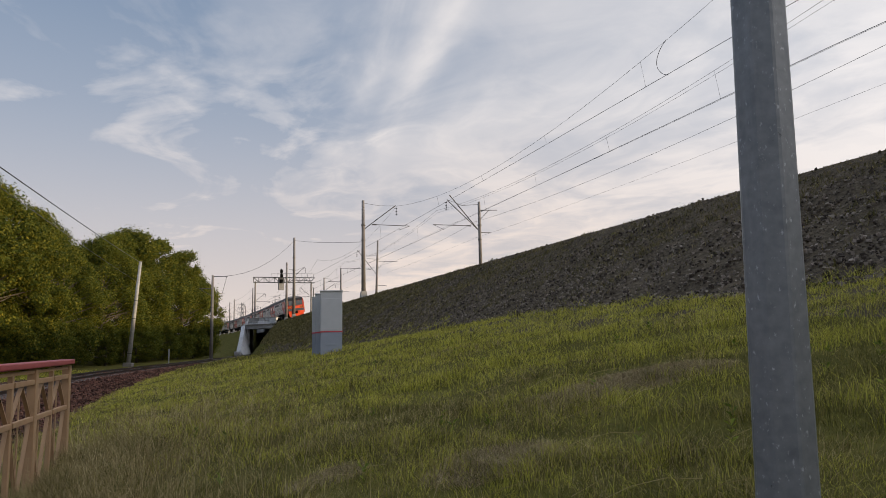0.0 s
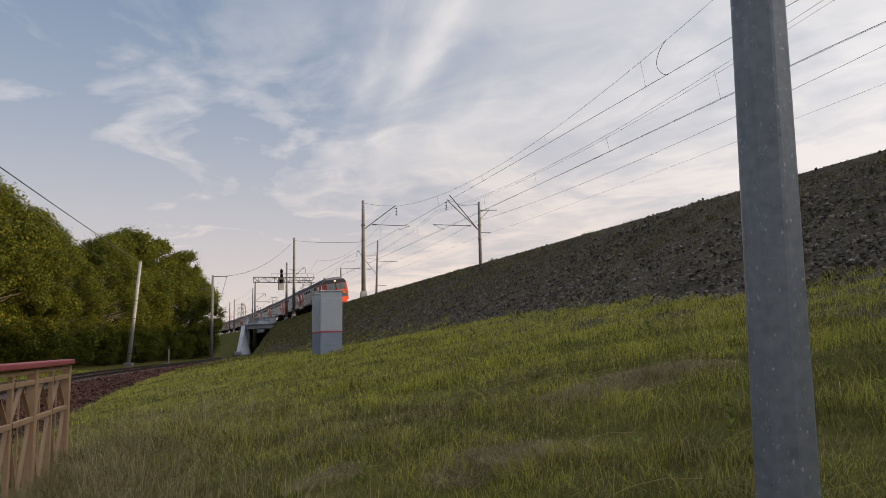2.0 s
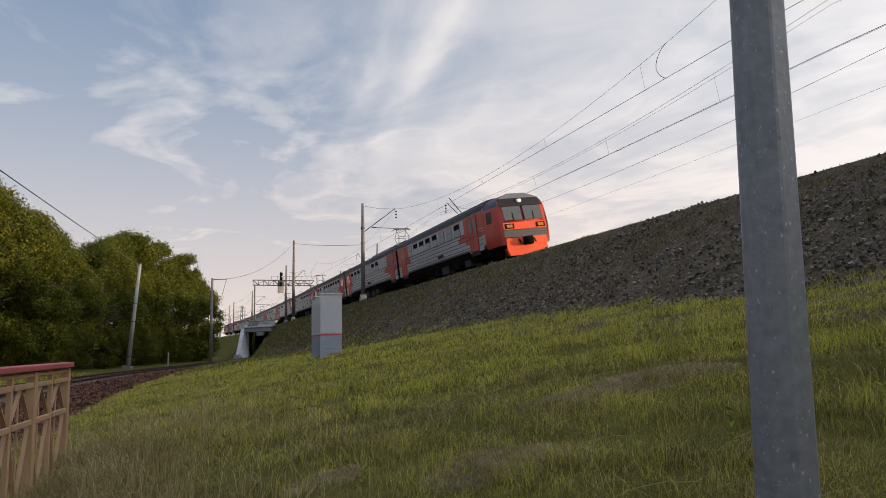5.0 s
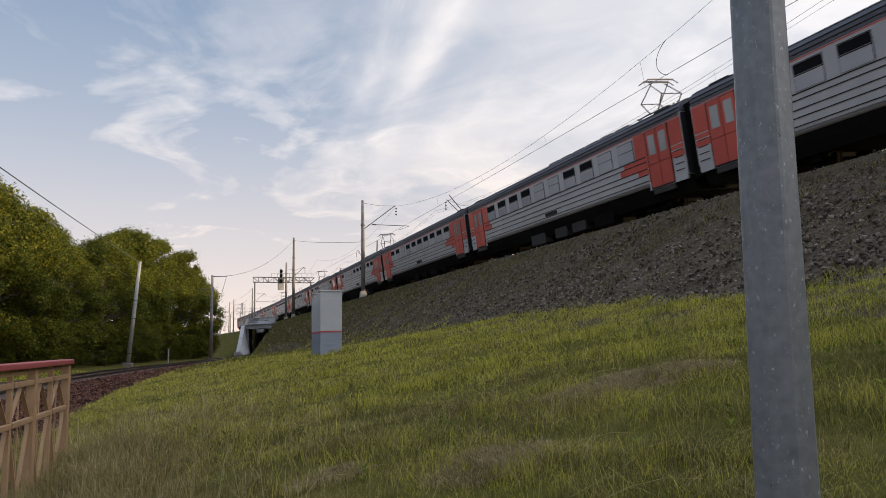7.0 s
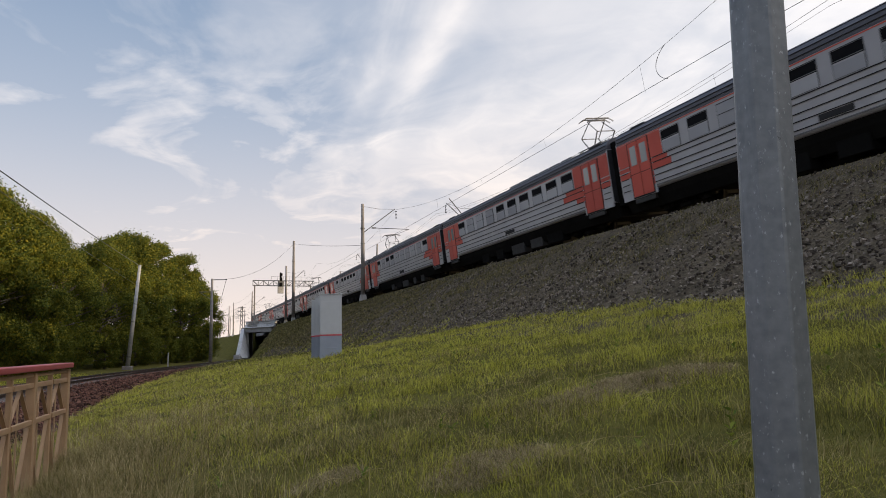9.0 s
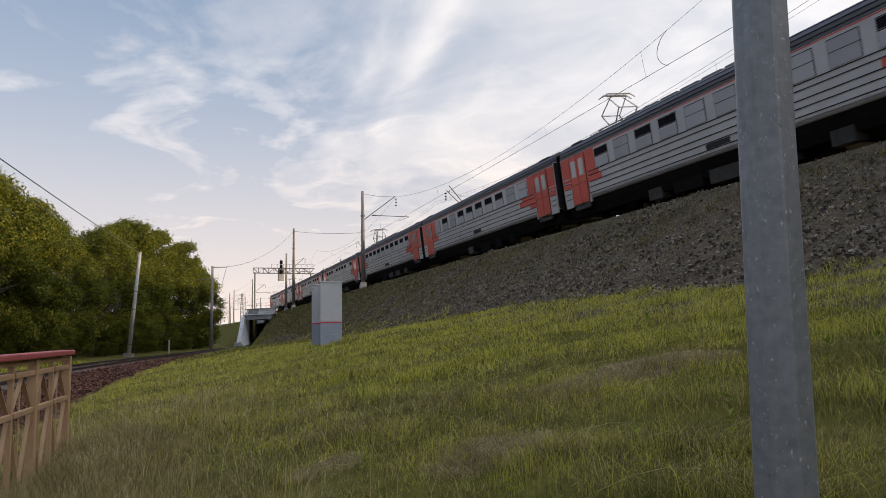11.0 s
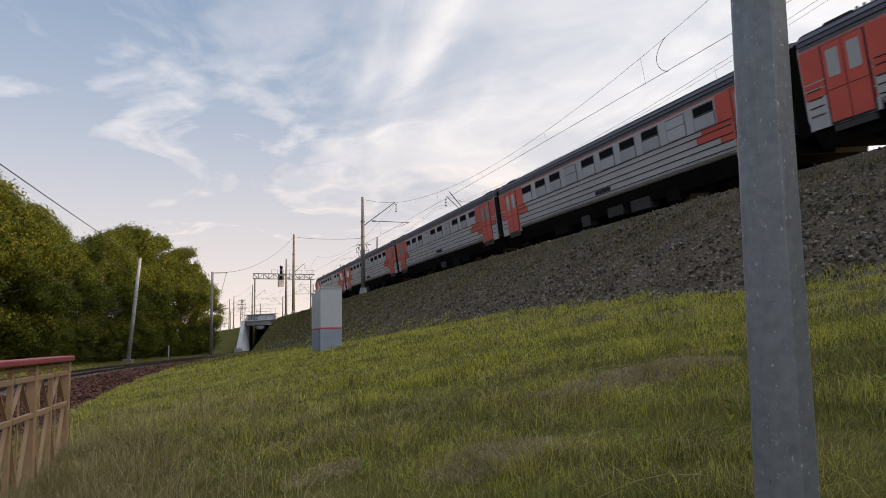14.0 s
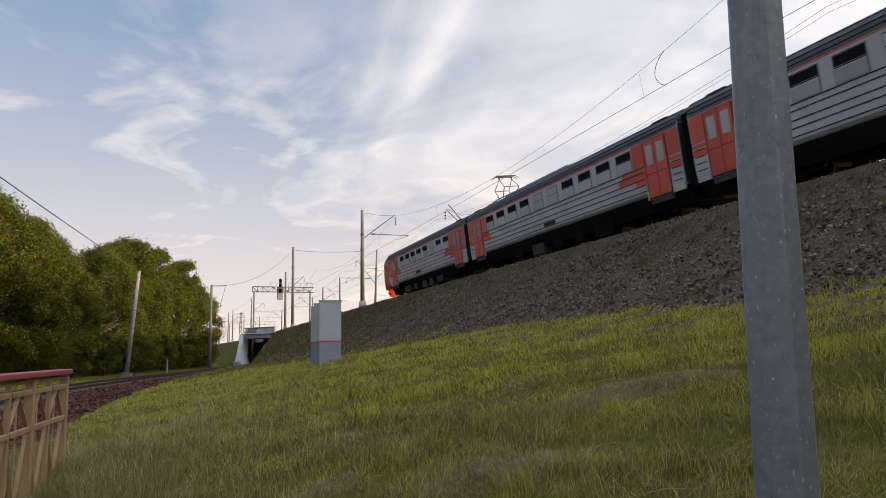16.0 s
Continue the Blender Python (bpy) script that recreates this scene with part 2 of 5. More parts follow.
M_BROAD = leafy("broad_weed_leaves", (0.06, 0.10, 0.02), (0.13, 0.17, 0.025), (0.24, 0.26, 0.04))
M_STRAW = leafy("dry_grass_blades", (0.075, 0.056, 0.022), (0.24, 0.19, 0.085), (0.58, 0.47, 0.26), 0.25)
M_BLEACH = leafy("bleached_stalks", (0.11, 0.082, 0.035), (0.28, 0.22, 0.10), (0.60, 0.49, 0.28), 0.25)
M_THATCH = leafy("dead_thatch", (0.11, 0.084, 0.044), (0.26, 0.20, 0.11), (0.46, 0.375, 0.225), 0.15)
M_WEED = leafy("bank_weeds", (0.034, 0.034, 0.011), (0.115, 0.102, 0.040), (0.30, 0.235, 0.115), 0.25)


# ---- plan ----
RAIL = EYE + 5.06              # rail level of the main line
PHI, K1, K2 = 0.34693, -0.000185, 3.48e-6     # heading of the main line, left of +y, and how it bends
_s = np.arange(-400.0, 2600.0, 1.0)
_sc = np.clip(_s, -25.0, 330.0)
_h = PHI + K1 * _sc + 0.5 * K2 * _sc ** 2
_x = np.concatenate([[0], np.cumsum(-np.sin((_h[1:] + _h[:-1]) / 2))])
_y = np.concatenate([[0], np.cumsum(np.cos((_h[1:] + _h[:-1]) / 2))])
_i0 = 400
_x, _y = _x - _x[_i0] + 9.9, _y - _y[_i0] + 30.0


def main_line(s, lat=0.0):
    """Plan place of a point s metres along the main line, lat metres to the right of its axis, and the heading."""
    h = np.interp(s, _s, _h)
    return np.interp(s, _s, _x) + lat * np.cos(h), np.interp(s, _s, _y) + lat * np.sin(h), h


BEND = 0.0002                  # the track draws in towards the near end of the bank


def track_shift(s):
    """How far the track lies off the bank's axis, and how fast that changes along it."""
    d = 8.0 - np.clip(s, -13.0, 8.0)
    return -BEND * d ** 2, np.where((s > -13) & (s < 8), 2 * BEND * d, 0.0)


def on_main(s, lat, z, turn=0.0):
    x, y, h = main_line(s, lat)
    return pose(float(x), float(y), float(z), 0, 0, math.degrees(float(h)) + turn)


# the lower line: x for each y
LOW_Y = np.array([-120, -60, -20, 0, 17, 28, 40, 53, 66, 90, 120, 150, 190, 260.0])
LOW_X = np.array([52, 20, 0.8, -7.6, -13.6, -17.4, -20.5, -22.6, -24.0, -27.2, -32, -38, -48, -66.0])
_ly = np.linspace(-120, 260, 381)
_lx = np.interp(_ly, LOW_Y, LOW_X)
for _ in range(60):
    _lx[1:-1] = (_lx[:-2] + 2 * _lx[1:-1] + _lx[2:]) / 4


def low_dist(x, y):
    """Signed distance to the lower line, right side positive."""
    x0 = np.interp(y, _ly, _lx)
    slope = np.interp(y, _ly[:-1], np.diff(_lx))
    return (x - x0) / np.sqrt(1 + slope ** 2)


def cut_near(lat):
    """Where the slanting underpass begins, along the main line."""
    return 107.0 + (lat + 4.5) * 5.2


def cut_far(lat):
    return 141.0 + (lat + 6.0) * np.where(lat < -6, 6.6, 5.2)


def wave(x, y, f):
    return np.sin(x * f + 1.3) * np.cos(y * f * 1.13 + 0.4) + 0.6 * np.sin(x * f * 2.3 + y * f * 1.7) + 0.4 * np.cos(y * f * 3.1 - x * f * 2.6)


def ground_z(s, lat):
    x, y, _ = main_line(s, lat)
    dl = low_dist(x, y)
    bank = RAIL - 0.62 - np.maximum(0, np.abs(lat - 2) - 5.5) / 1.5
    bank = np.where(bank < RAIL - 0.7, bank + 0.07 * wave(x, y, 0.9) + 0.05 * wave(x, y, 2.7) + 0.035 * wave(x, y, 5.3), bank)
    bank = np.where((s > cut_near(lat)) & (s < cut_far(lat)), -0.4, bank)
    toe = np.interp(s, [-60, -4, 2, 8, 17, 60, 100], [2.25, 2.3, 1.98, 1.62, 1.36, 0.3, -0.3])
    d0, d1 = np.maximum(0, dl - 4.0), np.maximum(0, -8.8 - lat)
    r = d0 / np.maximum(0.01, d0 + d1)
    r = r ** np.interp(y, [18, 48, 105, 125], [1.0, 0.48, 0.48, 1.0])       # a rounded grassy shoulder along the cutting
    field = -0.42 + r * (toe + 0.42) + 0.03 * wave(x, y, 0.8) * np.clip(d0, 0, 1)
    left = -0.42 + np.clip(-dl - 5, 0, 40) * 0.03
    field = np.where(dl < 0, left, field)
    field = np.where(lat > 2, -0.4, field)
    return np.maximum(bank, field)


def ground_at(x, y):
    s, lat = -30.0, 0.0
    for _ in range(12):
        px, py, h = main_line(s, 0.0)
        dx, dy = x - px, y - py
        s, lat = s + (-dx * np.sin(h) + dy * np.cos(h)), dx * np.cos(h) + dy * np.sin(h)
    return float(s), float(lat), float(ground_z(np.array(s), np.array(lat)))


def grounds(x, y):
    """The same for many places."""
    s, lat = np.full(x.shape, -20.0), np.zeros(x.shape)
    for _ in range(8):
        px, py, h = main_line(s, 0.0)
        dx, dy = x - px, y - py
        s, lat = s + (-dx * np.sin(h) + dy * np.cos(h)), dx * np.cos(h) + dy * np.sin(h)
    return s, lat, ground_z(s, lat)


# ---- building blocks ----
def to_mesh(name, bm, mats, smooth=False):
    me = bpy.data.meshes.new(name)
    bm.to_mesh(me)
    bm.free()
    for m in (mats if isinstance(mats, (list, tuple)) else [mats]):
        me.materials.append(m)
    if smooth:
        for f in me.polygons:
            f.use_smooth = True
    return me


def part(name, bm, material, parent, label="", smooth=False):
    ob = new(name, bm if isinstance(bm, bpy.types.Mesh) else to_mesh(name, bm, material, smooth))
    ob.parent = parent
    return tagged(ob, label)


def thing(name, m, label, category, group="", kind=""):
    ob = new(name)
    ob.matrix_world = m
    return tagged(ob, label, category, group, kind)


def box(bm, cx, cy, cz, sx, sy, sz, bevel=0.0, m=None):
    r = bmesh.ops.create_cube(bm, size=1.0, matrix=(m or Matrix()) @ Matrix.Translation((cx, cy, cz)) @ Matrix.Diagonal((sx, sy, sz, 1)))
    if bevel:
        es = list({e for v in r["verts"] for e in v.link_edges})
        bmesh.ops.bevel(bm, geom=es, offset=bevel, segments=2, profile=0.5, affect="EDGES")
    return bm


def boxm(*a, **k):
    return box(bmesh.new(), *a, **k)


def rod(bm, a, b, r0, r1=None, seg=8, caps=True):
    a, b = Vector(a), Vector(b)
    d = b - a
    m = Matrix.Translation((a + b) / 2) @ d.to_track_quat("Z", "Y").to_matrix().to_4x4()
    bmesh.ops.create_cone(bm, cap_ends=caps, segments=seg, radius1=r0, radius2=r0 if r1 is None else r1, depth=d.length, matrix=m)
    return bm


def rodm(*a, **k):
    return rod(bmesh.new(), *a, **k)


def pipe(bm, pts, r, seg=5):
    """One continuous tube through the points."""
    ps = [Vector(p) for p in pts]
    rings = []
    for i, p in enumerate(ps):
        d = (ps[min(i + 1, len(ps) - 1)] - ps[max(i - 1, 0)]).normalized()
        side = d.cross(Vector((0, 0, 1)) if abs(d.z) < 0.95 else Vector((0, 1, 0))).normalized()
        up = side.cross(d)
        rings.append([bm.verts.new(p + side * (r * math.cos(2 * math.pi * k / seg)) + up * (r * math.sin(2 * math.pi * k / seg))) for k in range(seg)])
    for a, b in zip(rings[:-1], rings[1:]):
        for k in range(seg):
            bm.faces.new((a[k], a[(k + 1) % seg], b[(k + 1) % seg], b[k]))
    return bm


def prism(bm, outline, y0, y1):
    """An outline in x and z drawn out from y0 to y1."""
    n = len(outline)
    va = [bm.verts.new((x, y0, z)) for x, z in outline]
    vb = [bm.verts.new((x, y1, z)) for x, z in outline]
    for i in range(n):
        bm.faces.new((va[i], va[(i + 1) % n], vb[(i + 1) % n], vb[i]))
    bm.faces.new(va[::-1]), bm.faces.new(vb)
    bmesh.ops.recalc_face_normals(bm, faces=bm.faces)
    return bm


def raw_mesh(name, verts, faces_n, idx, material, smooth=False):
    """A mesh from flat arrays: vertices, corners per face, corner indices."""
    me = bpy.data.meshes.new(name)
    me.vertices.add(len(verts))
    me.vertices.foreach_set("co", np.asarray(verts, dtype=np.float32).ravel())
    me.loops.add(len(idx))
    me.loops.foreach_set("vertex_index", np.asarray(idx, dtype=np.int32))
    me.polygons.add(len(faces_n))
    starts = np.concatenate([[0], np.cumsum(faces_n)[:-1]]).astype(np.int32)
    me.polygons.foreach_set("loop_start", starts)
    me.polygons.foreach_set("use_smooth", np.full(len(faces_n), smooth))
    me.update(calc_edges=True)
    for m in (material if isinstance(material, (list, tuple)) else [material]):
        me.materials.append(m)
    return me


# ---- ground ----
def make_ground():
    s = np.concatenate([[-390, -250, -150, -100, -70, -50], np.arange(-40, 60, 0.4), np.arange(60, 225, 0.7), np.arange(226, 340, 6.0), [380, 500, 800, 1500, 2500]])
    lat = np.concatenate([[-800, -500, -300, -200, -150, -110, -80, -65], np.arange(-55, -24, 1.5), np.arange(-24, -10, 0.4), np.arange(-10, -3, 0.25),
                          [-3.5, -3.48], np.arange(-3, 8.1, 1.0), np.arange(9, 20, 1.0), [25, 40, 80, 150, 300, 500, 800]])
    s, lat = np.unique(s), np.unique(lat)
    S, Lt = np.meshgrid(s, lat, indexing="ij")
    x, y, _ = main_line(S, Lt)
    z = ground_z(S, Lt)
    n, m = S.shape
    v = np.stack([x, y, z], -1).reshape(-1, 3)
    i = np.arange(n * m).reshape(n, m)
    q = np.stack([i[:-1, :-1], i[1:, :-1], i[1:, 1:], i[:-1, 1:]], -1).reshape(-1, 4)
    me = raw_mesh("ground", v, np.full(len(q), 4), q[:, ::-1].ravel(), [M_SOIL, M_BANK, M_BALLAST], True)
    c = v[q].mean(1)
    sl = (S[:-1, :-1] + 0.4).ravel(), (Lt[:-1, :-1] + 0.3).ravel()
    bank = (np.abs(sl[1] - 2) < 5.5 + 1.5 * 6) & (c[:, 2] > RAIL - 0.62 - (np.abs(sl[1] - 2) - 5.5) / 1.5 - 0.25)
    bank &= (sl[0] < 62 + 5 * wave(c[:, 0], c[:, 1], 0.5))
    low = (np.abs(low_dist(c[:, 0], c[:, 1])) < np.where(c[:, 1] > 70, 2.6, 4.6)) & (c[:, 2] < 0.0)
    me.polygons.foreach_set("material_index", np.where(bank, 1, np.where(low, 2, 0)).astype(np.int32))
    tagged(new("ground", me), "uneven grassy ground with a bare cinder embankment slope", "ground", kind="structure")


make_ground()


def make_ballast_bed(name, s_or_y, half, top, foot, label, axis, width):
    """A bank of crushed stone under a track: trapezoid section swept along it."""
    prof = [(-half - width, foot), (-half, top), (half, top), (half + width, foot)]
    v, q = [], []
    for j, t in enumerate(s_or_y):
        for o, z in prof:
            x, y = axis(t, o)
            v.append((x, y, z))
        if j:
            for k in range(3):
                a = (j - 1) * 4 + k
                q += [a, a + 1, a + 5, a + 4]
    me = raw_mesh(name, np.array(v), np.full(len(q) // 4, 4), q, M_BALLAST)
    tagged(new(name, me), label, "ballast", kind="structure")


def low_axis(y, o):
    x0 = float(np.interp(y, _ly, _lx))
    sl = float(np.interp(y, _ly[:-1], np.diff(_lx)))
    n = math.sqrt(1 + sl * sl)
    return x0 + o / n, y - o * sl / n


def main_axis(s, o):
    x, y, _ = main_line(s, o + track_shift(s)[0])
    return float(x), float(y)


make_ballast_bed("ballast_bed_lower", np.arange(-60, 200, 3.0), 1.9, -0.2, -0.52, "rust-brown crushed stone bed of the lower railway line", low_axis, 2.6)
make_ballast_bed("ballast_bed_main", np.arange(-380, 420, 2.5), 1.7, RAIL - 0.28, RAIL - 0.66, "crushed stone bed on the embankment", main_axis, 1.2)


def make_rails(name, axis, ts, z, cant, label):
    """One track: two rails with foot, web and head, on sleepers."""
    tr = thing(name, Matrix(), label, "railway track", kind="structure")
    prof = [(-0.075, 0), (-0.075, 0.02), (-0.012, 0.05), (-0.012, 0.13), (-0.036, 0.14), (-0.036, 0.178), (0.036, 0.178), (0.036, 0.14),
            (0.012, 0.13), (0.012, 0.05), (0.075, 0.02), (0.075, 0)]
    n = len(prof)
    for side in (-1, 1):
        v, q = [], []
        for j, t in enumerate(ts):
            for o, h in prof:
                x, y = axis(t, side * 0.76 + o)
                v.append((x, y, z + side * 0.76 * cant - 0.178 + h))
            if j:
                for k in range(n):
                    a, b = (j - 1) * n + k, (j - 1) * n + (k + 1) % n
                    q += [a, b, b + n, a + n]
        me = raw_mesh("rail", np.array(v), np.full(len(q) // 4, 4), q, [M_RAIL, M_RAILTOP])
        head = np.tile(np.arange(n) == 5, len(ts) - 1)
        me.polygons.foreach_set("material_index", head.astype(np.int32))
        part("rail", me, None, tr)
    return tr


CANT = math.tan(radians(6.5))
track_low = make_rails("track_lower", low_axis, np.arange(-60, 200, 2.0), 0.0, 0.0, "curved lower railway track with worn rails on crushed stone")
make_rails("track_main", main_axis, np.arange(-380, 420, 2.0), RAIL, CANT, "canted main railway track along the top of the embankment")


def make_sleepers():
    me = to_mesh("sleeper", boxm(0, 0, 0, 2.6, 0.25, 0.16, 0.02), M_SLEEPER)
    for i in range(150):
        y = 4 + i * 0.56
        x0, y0 = low_axis(y, 0)
        x1, y1 = low_axis(y + 0.5, 0)
        ob = new("sleeper", me)
        ob.parent = track_low
        ob.matrix_world = pose(x0, y0, -0.225, 0, 0, math.degrees(math.atan2(-(x1 - x0), y1 - y0)))


make_sleepers()


# ---- underpass ----
def make_bridge():
    """A slanting deck between two abutments; the far wing wall runs down beside the lower line."""
    g = thing("railway_bridge", Matrix(), "weathered concrete railway bridge over an underpass with pale wing wall", "bridge")

    def at(s, lat, z):
        x, y, _ = main_line(s, lat)
        return (float(x), float(y), float(z))

    def slab(bm, corners, z0, z1):
        lo = [bm.verts.new(at(s, l, z0)) for s, l in corners]
        hi = [bm.verts.new(at(s, l, z1)) for s, l in corners]
        n = len(corners)
        for k in range(n):
            bm.faces.new((lo[k], lo[(k + 1) % n], hi[(k + 1) % n], hi[k]))
        bm.faces.new(lo[::-1]), bm.faces.new(hi)
        bmesh.ops.recalc_face_normals(bm, faces=bm.faces)
        return bm

    sn, sf = cut_near, lambda l: float(cut_far(np.array(l)))
    part("deck", slab(bmesh.new(), [(sn(-3.0) - 3, -3.0), (sn(9.2) - 3, 9.2), (sf(9.2) + 3, 9.2), (sf(-3.0) + 3, -3.0)], RAIL - 2.0, RAIL - 0.68), M_CONC, g)
    part("abutment", slab(bmesh.new(), [(sn(-4.0) - 3, -4.0), (sn(-4.0) + 0.1, -4.0), (sn(9) + 0.1, 9), (sn(9) - 3, 9)], -1.0, RAIL - 2.0), M_CONC, g)
    part("abutment", slab(bmesh.new(), [(sf(-5.0) - 0.1, -5.0), (sf(-5.0) + 3, -5.0), (sf(9) + 3, 9), (sf(9) - 0.1, 9)], -1.0, RAIL - 2.0), M_CONC, g)
    # the portal stands across the lower line, aslant to the main line
    R, L = Vector((-29.9, 127.2, 0)), Vector((-36.5, 131.4, 0))
    u = (L - R).normalized()
    n = Vector((u.y, -u.x, 0))                # from the portal back into the bank
    n = n if n.y > 0 else -n

    def block(name, a0, a1, d0, d1, z0, z1, m, label="", skew=0.0):
        """A piece of the portal: a0 to a1 along it, d0 to d1 deep, z0 to z1 high."""
        bm = bmesh.new()
        vs = [bm.verts.new(R + u * (a + (skew if z == z0 else 0.0)) + n * d + Vector((0, 0, z))) for z in (z0, z1) for a, d in ((a0, d0), (a1, d0), (a1, d1), (a0, d1))]
        for q in ((3, 2, 1, 0), (4, 5, 6, 7), (0, 1, 5, 4), (1, 2, 6, 5), (2, 3, 7, 6), (3, 0, 4, 7)):
            bm.faces.new([vs[i] for i in q])
        bmesh.ops.recalc_face_normals(bm, faces=bm.faces)
        bmesh.ops.bevel(bm, geom=list(bm.edges), offset=0.03, segments=1, affect="EDGES")
        return part(name, bm, m, g, label)

    W = (L - R).length
    rng = random.Random(17)
    block("header_beam", 0.9, W + 0.1, 0.0, 1.1, 4.45, 5.25, M_CONC, "stained concrete beam over the opening")
    block("ledge", 0.5, W, -0.22, 1.1, 5.254, 5.42, M_WING, "pale projecting ledge")
    a = 0.2
    while a < W - 0.3:                        # parapet of large blocks, two courses
        w = min(rng.uniform(1.2, 2.0), W - 0.05 - a)
        block("parapet_block", a, a + w - 0.04, rng.uniform(-0.04, 0.03), 0.5, 5.424, 5.86, rng.choice((M_CONC, M_WING)))
        block("parapet_block", a - 0.3, a + w - 0.36, rng.uniform(-0.04, 0.03), 0.5, 5.89, 6.32, rng.choice((M_CONC, M_WING)))
        a += w
    block("parapet_cap", -0.3, W - 0.1, -0.12, 0.62, 6.324, 6.46, M_CONC)
    for k in range(5):
        p = R + u * (0.1 + k * 1.25) + n * 0.25
        part("railing_post", rodm((p.x, p.y, 6.46), (p.x, p.y, 7.4), 0.03, seg=5), M_STEEL, g)
    for h in (6.9, 7.4):
        p, q = R + u * 0.1 + n * 0.25, R + u * 5.1 + n * 0.25
        part("railing_bar", rodm((p.x, p.y, h), (q.x, q.y, h), 0.022, seg=5), M_STEEL, g)
    run = Vector((-6.4, 30.0, 0))             # along the lower line, under the main tracks

    def sheet(name, pts, z0, z1, m):
        bm = bmesh.new()
        lo, hi = [bm.verts.new(p + Vector((0, 0, z0))) for p in pts], [bm.verts.new(p + Vector((0, 0, z1))) for p in pts]
        k = len(pts)
        for i in range(k):
            bm.faces.new((lo[i], lo[(i + 1) % k], hi[(i + 1) % k], hi[i]))
        bm.faces.new(lo[::-1]), bm.faces.new(hi)
        bmesh.ops.recalc_face_normals(bm, faces=bm.faces)
        return part(name, bm, m, g)

    out = Vector((-1.2, -0.25, 0))
    sheet("side_wall", [L + n * 1.12, L + run, L + run + out, L + n * 1.12 + out], -1.0, 5.0, M_CONC)
    sheet("side_wall", [R + n * 1.12, R + run, R + run - out, R + n * 1.12 - out], -1.0, 5.0, M_CONC)
    # unseen roof slab, added to keep sky light out of the passage
    sheet("hidden_roof_slab", [R + n * 1.12 - out, L + n * 1.12 + out, L + run + out, R + run - out], 5.004, 5.4, M_CONC)
    # wing wall down beside the lower line, in stepped pours
    E_ = Vector((-33.5, 118.0, 0))
    rings, wing = [], bmesh.new()
    back = Vector((-0.7, 0.1, 0))
    for f in np.linspace(0, 1, 9):
        p = L.lerp(E_, float(f))
        t = 5.2 - 4.65 * float(f) ** 0.85
        rings.append([wing.verts.new(c) for c in (p + Vector((1.5, -0.4, -1)), p + Vector((0, 0, t)), p + back + Vector((0, 0, t - 0.2)), p + back + Vector((0, 0, -1)))])
    for p, q in zip(rings[:-1], rings[1:]):
        for k in range(3):
            wing.faces.new((p[k], p[k + 1], q[k + 1], q[k]))
    wing.faces.new(rings[0][::-1]), wing.faces.new(rings[-1])
    bmesh.ops.recalc_face_normals(wing, faces=wing.faces)
    part("wing_wall", wing, M_WALL, g, "pale stained sloping wing wall")
    part("wall_end_block", boxm(-33.8, 117.6, -0.25, 0.9, 0.9, 1.5, 0.05), M_WALL, g)


make_bridge()


# ---- the train ----
CAR_L, CAR_GAP = 22.18, 0.72
BODY = CAR_L - CAR_GAP
HW = 1.74
ROOFP = [(-1.72, 3.62), (-1.70, 3.80), (-1.60, 3.97), (-1.36, 4.11), (-0.9, 4.21), (0, 4.26), (0.9, 4.21), (1.36, 4.11), (1.60, 3.97), (1.70, 3.80), (1.72, 3.62)]
M_DOORGLASS = mat("door_glass", (0.16, 0.18, 0.19), (0.24, 0.27, 0.28), 1.2, 0.15, spec=0.8)
PLAN_WIN = [3.63 + 1.58 * i for i in range(10)]      # window centres along the car body, from one end


def slab_on_side(bm, side, y0, y1, z0, z1, out, thick=0.02):
    """A flat plate on one side of the car, its face `out` metres beyond the body."""
    box(bm, side * (HW + out - thick / 2), (y0 + y1) / 2, (z0 + z1) / 2, thick, y1 - y0, z1 - z0)
    return bm


_shared = {}


def shared(key, make):
    if key not in _shared:
        _shared[key] = make()
    return _shared[key]


def make_bogie(car, y):
    bg = part("bogie", shared("bogie", lambda: bogie_mesh()), None, car)
    bg.location = (0, y, 0)
    for yy in (-1.2, 1.2):
        w = part("wheelset", shared("wheelset", lambda: wheel_mesh()), None, bg)
        w.location = (0, yy, 0.475)


def bogie_mesh():
    bm = bmesh.new()
    for sx in (-1, 1):
        box(bm, sx * 1.05, 0, 0.62, 0.16, 3.4, 0.22, 0.03)
        for yy in (-1.2, 1.2):
            box(bm, sx * 1.08, yy, 0.5, 0.26, 0.36, 0.36, 0.05)
            for d in (-0.35, 0.35):
                rod(bm, (sx * 1.12, yy + d, 0.42), (sx * 1.12, yy + d, 0.8), 0.1)
        rod(bm, (sx * 1.15, 0, 0.45), (sx * 1.15, 0, 0.9), 0.15)
        box(bm, sx * 1.1, 0, 0.35, 0.2, 0.7, 0.14, 0.03)
    box(bm, 0, 0, 0.62, 2.0, 2.9, 0.42, 0.03)
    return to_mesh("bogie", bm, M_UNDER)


def wheel_mesh():
    bm = bmesh.new()
    for sx in (-1, 1):
        rod(bm, (sx * 0.69, 0, 0), (sx * 0.82, 0, 0), 0.475, seg=24)
        rod(bm, (sx * 0.66, 0, 0), (sx * 0.69, 0, 0), 0.50, seg=24)
        rod(bm, (sx * 0.82, 0, 0), (sx * 0.86, 0, 0), 0.14, seg=12)
    rod(bm, (-0.8, 0, 0), (0.8, 0, 0), 0.085)
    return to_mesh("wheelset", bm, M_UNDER)


